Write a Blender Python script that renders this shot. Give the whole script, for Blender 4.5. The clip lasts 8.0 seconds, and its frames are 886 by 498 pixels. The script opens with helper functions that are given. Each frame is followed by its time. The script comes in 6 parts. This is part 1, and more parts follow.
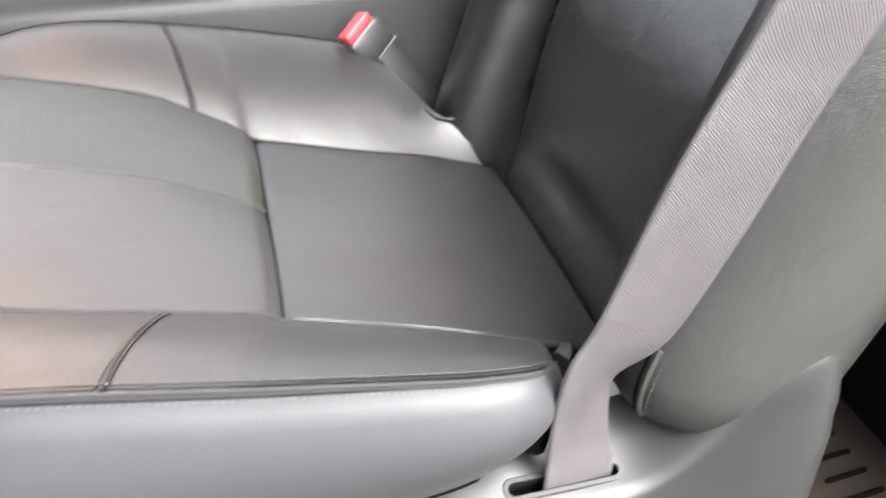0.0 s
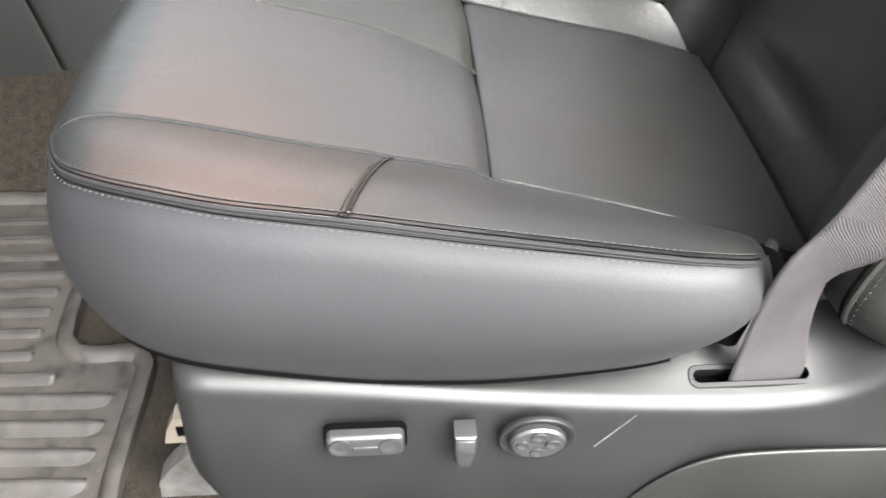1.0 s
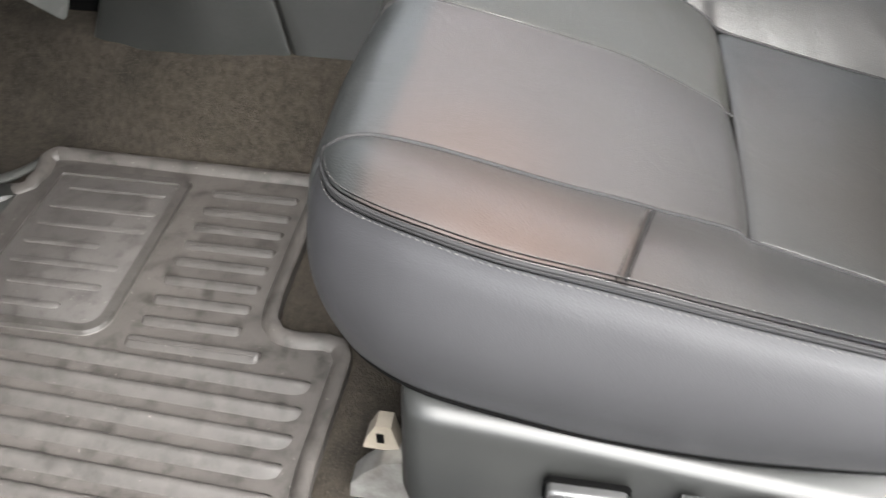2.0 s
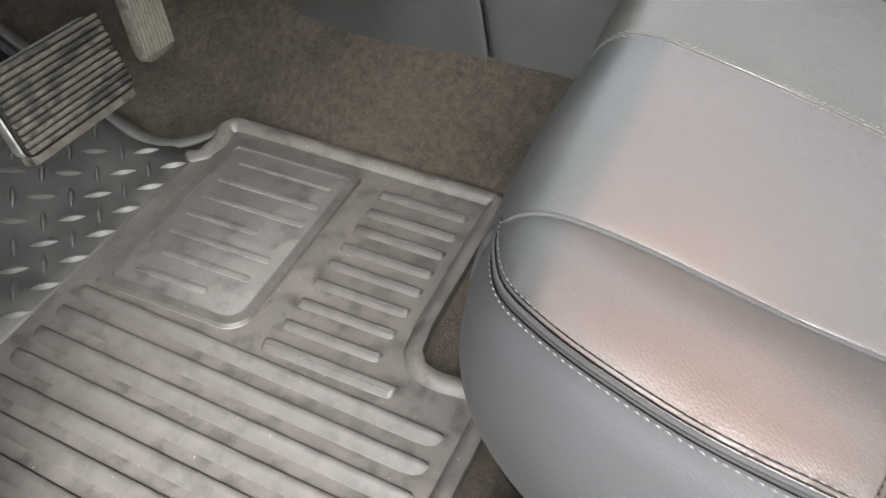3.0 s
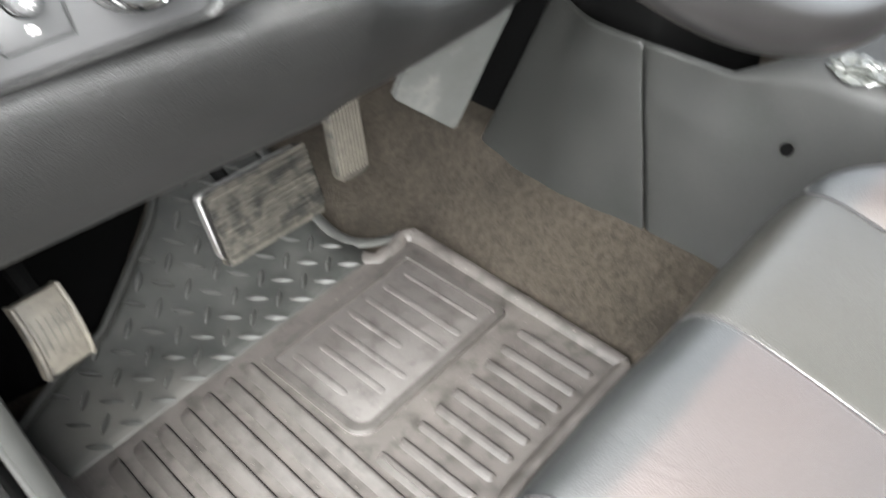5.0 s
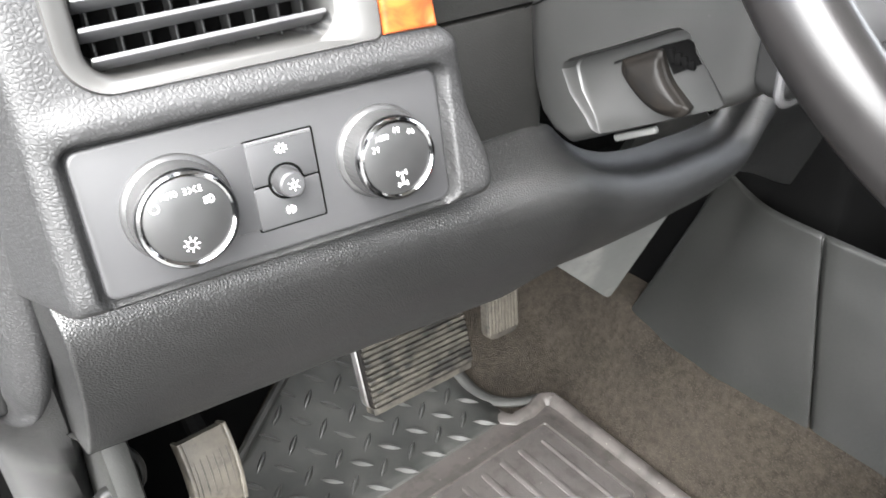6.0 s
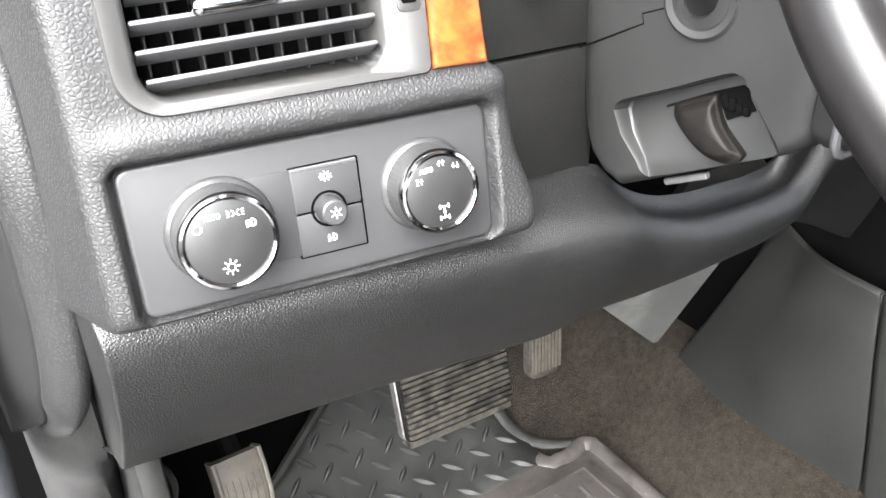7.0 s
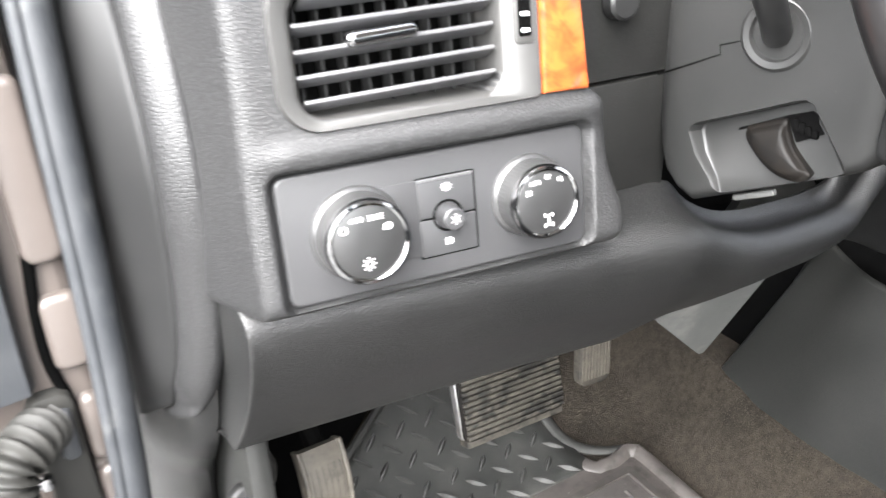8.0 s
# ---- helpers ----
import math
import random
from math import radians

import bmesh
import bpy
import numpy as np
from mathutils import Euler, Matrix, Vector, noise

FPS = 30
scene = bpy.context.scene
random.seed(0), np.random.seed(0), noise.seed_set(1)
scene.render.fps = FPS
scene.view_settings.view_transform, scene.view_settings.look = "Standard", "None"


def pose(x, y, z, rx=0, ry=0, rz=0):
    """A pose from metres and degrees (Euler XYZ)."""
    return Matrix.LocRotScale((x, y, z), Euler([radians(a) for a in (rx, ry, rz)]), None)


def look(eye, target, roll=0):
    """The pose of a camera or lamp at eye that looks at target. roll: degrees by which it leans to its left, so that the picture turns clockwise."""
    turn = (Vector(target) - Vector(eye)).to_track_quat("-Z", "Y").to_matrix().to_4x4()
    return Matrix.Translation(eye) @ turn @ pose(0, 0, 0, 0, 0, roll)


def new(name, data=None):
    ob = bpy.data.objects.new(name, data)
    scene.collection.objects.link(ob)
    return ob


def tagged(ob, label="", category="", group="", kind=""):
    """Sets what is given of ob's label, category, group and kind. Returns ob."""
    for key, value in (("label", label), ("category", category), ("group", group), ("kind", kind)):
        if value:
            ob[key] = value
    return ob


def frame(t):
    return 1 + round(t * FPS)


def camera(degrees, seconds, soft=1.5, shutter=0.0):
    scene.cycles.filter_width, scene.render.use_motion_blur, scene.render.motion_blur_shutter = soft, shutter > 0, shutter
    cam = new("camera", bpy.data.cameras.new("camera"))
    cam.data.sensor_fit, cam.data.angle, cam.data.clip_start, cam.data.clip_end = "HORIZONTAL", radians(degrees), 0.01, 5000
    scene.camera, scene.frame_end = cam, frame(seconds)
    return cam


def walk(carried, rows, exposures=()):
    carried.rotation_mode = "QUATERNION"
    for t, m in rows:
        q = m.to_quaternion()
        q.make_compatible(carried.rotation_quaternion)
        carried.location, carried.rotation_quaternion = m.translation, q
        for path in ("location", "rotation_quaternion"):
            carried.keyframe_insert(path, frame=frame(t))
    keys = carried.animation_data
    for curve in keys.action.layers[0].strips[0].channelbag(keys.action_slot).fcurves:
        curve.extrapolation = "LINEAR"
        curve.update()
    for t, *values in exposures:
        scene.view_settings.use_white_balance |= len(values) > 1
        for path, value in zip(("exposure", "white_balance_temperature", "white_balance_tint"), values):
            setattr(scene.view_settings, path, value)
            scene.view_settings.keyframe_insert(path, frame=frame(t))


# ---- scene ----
cam = camera(56.1, 8.0, 1.5, 0.35)
PATH = [
    (0, (0.026, 0.008, 0.702), (1.617, -0.413, -0.435), 0.2),
    (0.5, (0.019, 0.05, 0.691), (1.56, -0.177, -0.564), 0.1),
    (1, (0.021, 0.068, 0.69), (1.499, -0.022, -0.654), 0.5),
    (1.5, (0.031, 0.109, 0.709), (1.498, 0.143, -0.65), 0.4),
    (2, (0.064, 0.146, 0.707), (1.494, 0.386, -0.671), -0.6),
    (2.2, (0.091, 0.154, 0.706), (1.5, 0.489, -0.674), -0.8),
    (3.3, (0.222, 0.191, 0.678), (1.444, 0.86, -0.757), -1.8),
    (3.5, (0.25, 0.178, 0.689), (1.436, 0.882, -0.759), -1.9),
    (4, (0.285, 0.139, 0.705), (1.397, 0.909, -0.768), -1.0),
    (4.5, (0.285, 0.119, 0.768), (1.315, 0.963, -0.724), -2.2),
    (4.8, (0.28, 0.127, 0.798), (1.304, 1.086, -0.628), -3.2),
    (5, (0.267, 0.133, 0.846), (1.306, 1.17, -0.513), -3.8),
    (5.2, (0.238, 0.171, 0.859), (1.327, 1.267, -0.411), -2.7),
    (6.3, (0.24, 0.202, 0.871), (1.212, 1.586, -0.197), -2.0),
    (6.5, (0.238, 0.201, 0.871), (1.196, 1.604, -0.184), -1.7),
    (7, (0.246, 0.2, 0.868), (1.182, 1.642, -0.154), -1.5),
    (7.5, (0.241, 0.197, 0.87), (1.157, 1.666, -0.131), -1.5),
    (7.8, (0.217, 0.195, 0.876), (1.128, 1.673, -0.117), -1.5),
    (8, (0.177, 0.183, 0.891), (1.082, 1.668, -0.097), -1.3),
]
walk(cam, [(t, look(eye, target, roll)) for t, eye, target, roll in PATH], [(0.0, 3.5, 6480, 9), (1.0, 3.16, 6500, 8), (2.0, 3.06, 6500, 8), (3.5, 3.48, 6450, 7), (4.5, 3.66, 6330, 7), (5.0, 3.84, 6400, 7), (5.2, 3.96, 6400, 7), (6.5, 3.68, 6400, 10), (8.0, 3.66, 6400, 10)])

# ---- world, sun, exposure ----
world = bpy.data.worlds.new("sky")
scene.world = world
world.use_nodes = True
wn, wl = world.node_tree.nodes, world.node_tree.links
sky = wn.new("ShaderNodeTexSky")
sky.sky_type, sky.sun_disc = "NISHITA", False
sky.sun_elevation, sky.sun_rotation = radians(55), radians(-128)
sky.dust_density, sky.air_density = 4.0, 1.0
wn["Background"].inputs["Strength"].default_value = 0.22
overcast = wn.new("ShaderNodeHueSaturation")
overcast.inputs["Saturation"].default_value = 0.22
wl.new(sky.outputs["Color"], overcast.inputs["Color"])
wl.new(overcast.outputs["Color"], wn["Background"].inputs["Color"])
sun_data = bpy.data.lights.new("sun", "SUN")
sun_data.energy, sun_data.angle, sun_data.color = 4.2, radians(65), (1.0, 0.98, 0.96)
sun = new("sun", sun_data)
sun.matrix_world = look((-2.2, -1.8, 3.5), (0.5, 0.3, 0.4))


# ---- materials ----
def material(name, colour, rough=0.5, metal=0.0, spec=0.5, second=None, mix_scale=8.0, grain=None, speck=None, coat=0.0, rough_var=0.0, stain=None, soft=None, hollow=0.0):
    """colour and second blend by a broad noise; grain = (kind, scale, strength, distance) makes the relief;
    speck = (colour, scale, amount) scatters dust; stain = (colour, scale, from, to) lays broad stains;
    soft = (scale, strength, distance) adds wide shallow creases; hollow = how much shade between the pebbles is painted
    into the colour."""
    m = bpy.data.materials.new(name)
    m.use_nodes = True
    n, l = m.node_tree.nodes, m.node_tree.links
    b = n["Principled BSDF"]
    b.inputs["Roughness"].default_value = rough
    b.inputs["Metallic"].default_value = metal
    b.inputs["Specular IOR Level"].default_value = spec
    b.inputs["Coat Weight"].default_value = coat
    tex = n.new("ShaderNodeTexCoord")
    c = n.new("ShaderNodeRGB")
    c.outputs[0].default_value = (*colour, 1)
    out = c.outputs[0]
    if second:
        noise_t = n.new("ShaderNodeTexNoise")
        noise_t.inputs["Scale"].default_value = mix_scale
        noise_t.inputs["Detail"].default_value = 6
        noise_t.inputs["Roughness"].default_value = 0.65
        l.new(tex.outputs["Object"], noise_t.inputs["Vector"])
        ramp = n.new("ShaderNodeMapRange")
        ramp.inputs["From Min"].default_value, ramp.inputs["From Max"].default_value = 0.35, 0.68
        l.new(noise_t.outputs["Fac"], ramp.inputs["Value"])
        mix = n.new("ShaderNodeMix")
        mix.data_type = "RGBA"
        l.new(ramp.outputs[0], mix.inputs["Factor"])
        l.new(out, mix.inputs["A"])
        mix.inputs["B"].default_value = (*second, 1)
        out = mix.outputs["Result"]
        if rough_var:
            rr = n.new("ShaderNodeMapRange")
            rr.inputs["To Min"].default_value, rr.inputs["To Max"].default_value = rough - rough_var, rough + rough_var
            l.new(noise_t.outputs["Fac"], rr.inputs["Value"])
            l.new(rr.outputs[0], b.inputs["Roughness"])
    if stain:
        tn = n.new("ShaderNodeTexNoise")
        tn.inputs["Scale"].default_value = stain[1]
        tn.inputs["Detail"].default_value = 8
        tn.inputs["Roughness"].default_value = 0.6
        tn.inputs["Distortion"].default_value = 0.1
        l.new(tex.outputs["Object"], tn.inputs["Vector"])
        tr = n.new("ShaderNodeMapRange")
        tr.inputs["From Min"].default_value, tr.inputs["From Max"].default_value = stain[2], stain[3]
        l.new(tn.outputs["Fac"], tr.inputs["Value"])
        tmix = n.new("ShaderNodeMix")
        tmix.data_type = "RGBA"
        l.new(tr.outputs[0], tmix.inputs["Factor"])
        l.new(out, tmix.inputs["A"])
        tmix.inputs["B"].default_value = (*stain[0], 1)
        out = tmix.outputs["Result"]
    if speck:
        sn = n.new("ShaderNodeTexNoise")
        sn.inputs["Scale"].default_value = speck[1]
        sn.inputs["Detail"].default_value = 3
        l.new(tex.outputs["Object"], sn.inputs["Vector"])
        sr = n.new("ShaderNodeMapRange")
        sr.inputs["From Min"].default_value, sr.inputs["From Max"].default_value = speck[2], speck[2] + 0.08
        l.new(sn.outputs["Fac"], sr.inputs["Value"])
        smix = n.new("ShaderNodeMix")
        smix.data_type = "RGBA"
        l.new(sr.outputs[0], smix.inputs["Factor"])
        l.new(out, smix.inputs["A"])
        smix.inputs["B"].default_value = (*speck[0], 1)
        out = smix.outputs["Result"]
    if grain:
        kind, scale, strength, dist = grain
        if kind == "pebble":
            g = n.new("ShaderNodeTexVoronoi")
            g.feature = "DISTANCE_TO_EDGE"
            g.inputs["Scale"].default_value = scale
            warp = n.new("ShaderNodeTexNoise")
            warp.inputs["Scale"].default_value = scale * 0.6
            l.new(tex.outputs["Object"], warp.inputs["Vector"])
            add = n.new("ShaderNodeMixRGB")
            add.blend_type = "LINEAR_LIGHT"
            add.inputs["Fac"].default_value = 0.35 / scale
            l.new(tex.outputs["Object"], add.inputs["Color1"])
            l.new(warp.outputs["Color"], add.inputs["Color2"])
            l.new(add.outputs[0], g.inputs["Vector"])
            pw = n.new("ShaderNodeMapRange")
            pw.interpolation_type = "SMOOTHSTEP"
            pw.inputs["From Max"].default_value = 0.34
            l.new(g.outputs["Distance"], pw.inputs["Value"])
            gout = pw.outputs[0]
            if hollow:
                pit = n.new("ShaderNodeMix")
                pit.data_type = "RGBA"
                pit.blend_type = "MULTIPLY"
                deep = n.new("ShaderNodeMapRange")
                deep.inputs["To Min"].default_value, deep.inputs["To Max"].default_value = hollow, 0.0
                l.new(gout, deep.inputs["Value"])
                l.new(deep.outputs[0], pit.inputs["Factor"])
                l.new(out, pit.inputs["A"])
                pit.inputs["B"].default_value = (0, 0, 0, 1)
                out = pit.outputs["Result"]
        elif kind == "weave":
            g = n.new("ShaderNodeTexWave")
            g.bands_direction = "DIAGONAL"
            g.inputs["Scale"].default_value = scale
            g.inputs["Distortion"].default_value = 0.6
            l.new(tex.outputs["UV"], g.inputs["Vector"])
            gout = g.outputs["Fac"]
        elif kind == "fibre":
            tufts = n.new("ShaderNodeTexVoronoi")
            tufts.inputs["Scale"].default_value = scale
            l.new(tex.outputs["Object"], tufts.inputs["Vector"])
            g = n.new("ShaderNodeTexNoise")
            g.inputs["Scale"].default_value = scale * 1.4
            g.inputs["Detail"].default_value = 6
            g.inputs["Roughness"].default_value = 0.8
            l.new(tex.outputs["Object"], g.inputs["Vector"])
            both = n.new("ShaderNodeMath")
            both.operation = "MULTIPLY_ADD"
            both.inputs[1].default_value = -0.6
            l.new(tufts.outputs["Distance"], both.inputs[0])
            l.new(g.outputs["Fac"], both.inputs[2])
            gout = both.outputs[0]
        else:
            g = n.new("ShaderNodeTexNoise")
            g.inputs["Scale"].default_value = scale
            g.inputs["Detail"].default_value = 5
            g.inputs["Roughness"].default_value = 0.7
            l.new(tex.outputs["Object"], g.inputs["Vector"])
            gout = g.outputs["Fac"]
        bump = n.new("ShaderNodeBump")
        bump.inputs["Strength"].default_value = strength
        bump.inputs["Distance"].default_value = dist
        l.new(gout, bump.inputs["Height"])
        l.new(bump.outputs[0], b.inputs["Normal"])
        if soft:
            wide = n.new("ShaderNodeTexNoise")
            wide.inputs["Scale"].default_value = soft[0]
            wide.inputs["Detail"].default_value = 3
            wide.inputs["Distortion"].default_value = 1.0
            l.new(tex.outputs["Object"], wide.inputs["Vector"])
            bump2 = n.new("ShaderNodeBump")
            bump2.inputs["Strength"].default_value = soft[1]
            bump2.inputs["Distance"].default_value = soft[2]
            l.new(wide.outputs["Fac"], bump2.inputs["Height"])
            l.new(bump2.outputs[0], bump.inputs["Normal"])
    l.new(out, b.inputs["Base Color"])
    return m


def worn(m, shift, patches, front=None):
    """Rub-through on leather: the dye is worn to a warm brown behind a line across the front roll, and more so in round patches.
    shift = worn colour; patches = (centre, radius, colour); front = (from y, to y) where the rubbing ends."""
    n, l = m.node_tree.nodes, m.node_tree.links
    b = n["Principled BSDF"]
    out = b.inputs["Base Color"].links[0].from_socket
    tex = n.new("ShaderNodeTexCoord")
    wob = n.new("ShaderNodeTexNoise")
    wob.inputs["Scale"].default_value, wob.inputs["Detail"].default_value = 9, 4
    l.new(tex.outputs["Object"], wob.inputs["Vector"])
    if front:
        sep = n.new("ShaderNodeSeparateXYZ")
        l.new(tex.outputs["Object"], sep.inputs[0])
        add = n.new("ShaderNodeMath")
        add.operation = "MULTIPLY_ADD"
        add.inputs[1].default_value = 0.03
        l.new(wob.outputs["Fac"], add.inputs[0])
        l.new(sep.outputs["Y"], add.inputs[2])
        edge = n.new("ShaderNodeMapRange")
        edge.interpolation_type = "SMOOTHSTEP"
        edge.inputs["From Min"].default_value, edge.inputs["From Max"].default_value = front[1] + 0.015, front[0] + 0.015
        edge.inputs["To Min"].default_value, edge.inputs["To Max"].default_value = 1.0, 0.0
        l.new(add.outputs[0], edge.inputs["Value"])
        back = n.new("ShaderNodeMapRange")
        back.inputs["From Min"].default_value, back.inputs["From Max"].default_value = -0.02, 0.20
        back.inputs["To Min"].default_value = 0.25
        l.new(sep.outputs["Y"], back.inputs["Value"])
        both = n.new("ShaderNodeMath")
        both.operation = "MULTIPLY"
        l.new(edge.outputs[0], both.inputs[0])
        l.new(back.outputs[0], both.inputs[1])
        mix = n.new("ShaderNodeMix")
        mix.data_type = "RGBA"
        l.new(both.outputs[0], mix.inputs["Factor"])
        l.new(out, mix.inputs["A"])
        mix.inputs["B"].default_value = (*shift, 1)
        out = mix.outputs["Result"]
    for centre, radius, colour in patches:
        far_off = n.new("ShaderNodeVectorMath")
        far_off.operation = "DISTANCE"
        l.new(tex.outputs["Object"], far_off.inputs[0])
        far_off.inputs[1].default_value = centre
        add = n.new("ShaderNodeMath")
        add.operation = "MULTIPLY_ADD"
        add.inputs[1].default_value = radius * 0.7
        l.new(wob.outputs["Fac"], add.inputs[0])
        l.new(far_off.outputs["Value"], add.inputs[2])
        fall = n.new("ShaderNodeMapRange")
        fall.interpolation_type = "SMOOTHERSTEP"
        fall.inputs["From Min"].default_value, fall.inputs["From Max"].default_value = radius * 0.35, radius * 1.5
        fall.inputs["To Min"].default_value, fall.inputs["To Max"].default_value = 1.0, 0.0
        l.new(add.outputs[0], fall.inputs["Value"])
        mix = n.new("ShaderNodeMix")
        mix.data_type = "RGBA"
        l.new(fall.outputs[0], mix.inputs["Factor"])
        l.new(out, mix.inputs["A"])
        mix.inputs["B"].default_value = (*colour, 1)
        out = mix.outputs["Result"]
    l.new(out, b.inputs["Base Color"])
    return m


def leather(name, colour=(0.0080, 0.0089, 0.0090), second=(0.0104, 0.0109, 0.0108)):
    return material(name, colour, 0.42, spec=0.60, second=second, mix_scale=5, grain=("pebble", 480, 0.20, 0.0006), rough_var=0.10, soft=(26, 0.18, 0.004), hollow=0.32)


RUBBED, BARED = (0.0158, 0.0129, 0.0122), (0.0220, 0.0150, 0.0124)
M_LEATHER = leather("black_leather", (0.0112, 0.0108, 0.0088), (0.0138, 0.0130, 0.0108))
M_LEATHER_WORN = worn(leather("rubbed_black_leather"), RUBBED, [((-0.19, 0.19, 0.38), 0.085, (0.0190, 0.0142, 0.0126))], (0.258, 0.244))
M_LEATHER_REAR = worn(leather("creased_black_leather"), RUBBED, [((-0.02, -0.08, 0.28), 0.24, (0.0112, 0.0100, 0.0091))])
M_LEATHER_BOLSTER = worn(leather("rubbed_bolster_leather"), (0.0150, 0.0118, 0.0106), [((-0.262, 0.168, 0.398), 0.100, BARED), ((0.215, 0.185, 0.398), 0.060, BARED)], (0.268, 0.244))
M_LEATHER_SIDE = material("black_leather_side", (0.0094, 0.0093, 0.0105), 0.54, spec=0.42, second=(0.0108, 0.0107, 0.0118), mix_scale=5, grain=("pebble", 560, 0.10, 0.0006), rough_var=0.08, soft=(30, 0.10, 0.003))
# Darker copy of the seat leather; puts the backrest's shade into its colour.
M_LEATHER_SHADED = material("shaded_black_leather_back", (0.0058, 0.0061, 0.0053), 0.30, spec=0.50, second=(0.0080, 0.0082, 0.0072), mix_scale=5, grain=("pebble", 560, 0.22, 0.0006), rough_var=0.10, soft=(15, 0.26, 0.006))
M_STITCH = material("grey_thread", (0.0400, 0.0388, 0.0380), 0.80, spec=0.1)
M_WELT = material("matt_leather_welt", (0.0108, 0.0106, 0.0110), 0.75, spec=0.08, second=(0.0122, 0.0119, 0.0122), mix_scale=30, grain=("noise", 500, 0.3, 0.0005))
# Near black for seams and joints, and for shade painted into gaps.
M_GROOVE = material("black_seam_and_shade", (0.0012, 0.0012, 0.0012), 0.95, spec=0.01)
M_SHIELD = material("satin_grey_plastic", (0.0062, 0.0064, 0.0063), 0.36, spec=0.20, second=(0.0084, 0.0086, 0.0083), mix_scale=9, grain=("noise", 900, 0.12, 0.0004), speck=((0.0540, 0.0540, 0.0522), 160, 0.76), rough_var=0.08)
M_BUTTON = material("grey_button_plastic", (0.0135, 0.0135, 0.0135), 0.30, second=(0.0175, 0.0175, 0.0175), mix_scale=50)
M_DASH = material("pebbled_black_dash", (0.0108, 0.0109, 0.0112), 0.52, spec=0.34, second=(0.0132, 0.0132, 0.0132), mix_scale=6, grain=("pebble", 400, 0.25, 0.0006), rough_var=0.06, hollow=0.60)
M_KNEE = material("fine_grain_black_dash", (0.0048, 0.0048, 0.0045), 0.42, spec=0.24, second=(0.0075, 0.0075, 0.0071), mix_scale=12, grain=("pebble", 560, 0.18, 0.0006), hollow=0.35, speck=((0.0410, 0.0410, 0.0394), 260, 0.80), rough_var=0.06)
M_KNEE_PANEL = material("grained_knee_panel", (0.0058, 0.0059, 0.0058), 0.45, spec=0.36, second=(0.0092, 0.0092, 0.0090), mix_scale=7, grain=("pebble", 540, 0.36, 0.0006), hollow=0.60, speck=((0.05, 0.05, 0.048), 240, 0.79), rough_var=0.09, stain=((0.0150, 0.0149, 0.0146), 9, 0.60, 0.80))
M_PANEL = material("smooth_black_plastic", (0.0120, 0.0120, 0.0126), 0.46, spec=0.4, second=(0.0150, 0.0150, 0.0154), mix_scale=20, grain=("noise", 1500, 0.05, 0.0002), speck=((0.05, 0.05, 0.05), 260, 0.75))
M_KNOB = material("black_knob_plastic", (0.0048, 0.0048, 0.0048), 0.42, second=(0.0070, 0.0070, 0.0070), mix_scale=60, speck=((0.06, 0.06, 0.06), 700, 0.75))
M_COLUMN = material("satin_black_column", (0.0070, 0.0072, 0.0070), 0.42, spec=0.32, second=(0.0090, 0.0090, 0.0088), mix_scale=14, grain=("noise", 900, 0.16, 0.0003), speck=((0.0640, 0.0640, 0.0624), 230, 0.765), rough_var=0.05)
M_CHROME = material("chrome", (0.24, 0.24, 0.245), 0.10, metal=1.0, second=(0.32, 0.32, 0.32), mix_scale=40)
M_SILVER = material("satin_silver_paint", (0.064, 0.063, 0.061), 0.36, metal=0.75, second=(0.068, 0.067, 0.065), mix_scale=10, rough_var=0.05)
M_PRINT = material("white_print", (0.36, 0.36, 0.36), 0.5)
# Near black: stands in for the shade of cavities; also black plastic parts.
M_DARK = material("dark_plastic_and_shade", (0.0009, 0.0009, 0.0009), 0.85, spec=0.02)
M_SLAT = material("grey_vent_plastic", (0.030, 0.030, 0.032), 0.38, second=(0.038, 0.038, 0.038), mix_scale=40)
M_RUBBER = material("dusty_rubber_mat", (0.0145, 0.0126, 0.0113), 0.62, spec=0.30, second=(0.0245, 0.0216, 0.0196), mix_scale=22, grain=("noise", 260, 0.25, 0.0008), speck=((0.1264, 0.1179, 0.1078), 170, 0.70), rough_var=0.10, stain=((0.0056, 0.0044, 0.0035), 36, 0.49, 0.66))
M_RIB = material("worn_rubber_rib", (0.0120, 0.0106, 0.0097), 0.60, spec=0.26, second=(0.0190, 0.0169, 0.0155), mix_scale=46, grain=("noise", 260, 0.25, 0.0007), speck=((0.1008, 0.0936, 0.0850), 150, 0.73), rough_var=0.10, stain=((0.0072, 0.0061, 0.0052), 52, 0.49, 0.70))
M_PAD = material("worn_heel_rubber", (0.0185, 0.0166, 0.0154), 0.55, second=(0.0262, 0.0237, 0.0221), mix_scale=60, grain=("noise", 240, 0.35, 0.0009), speck=((0.1170, 0.1092, 0.0998), 190, 0.71), rough_var=0.10, stain=((0.0070, 0.0058, 0.0049), 46, 0.49, 0.66))
M_DUCT = material("grey_duct_plastic", (0.041, 0.042, 0.0405), 0.45, second=(0.033, 0.0335, 0.032), mix_scale=14, grain=("noise", 300, 0.1, 0.0005), rough_var=0.08, stain=((0.066, 0.065, 0.062), 26, 0.55, 0.70), speck=((0.016, 0.016, 0.015), 90, 0.68))
M_LEVER = material("worn_brown_lever", (0.0014, 0.0013, 0.0012), 0.55, spec=0.10, second=(0.0034, 0.0027, 0.0021), mix_scale=70, grain=("noise", 900, 0.2, 0.0004))
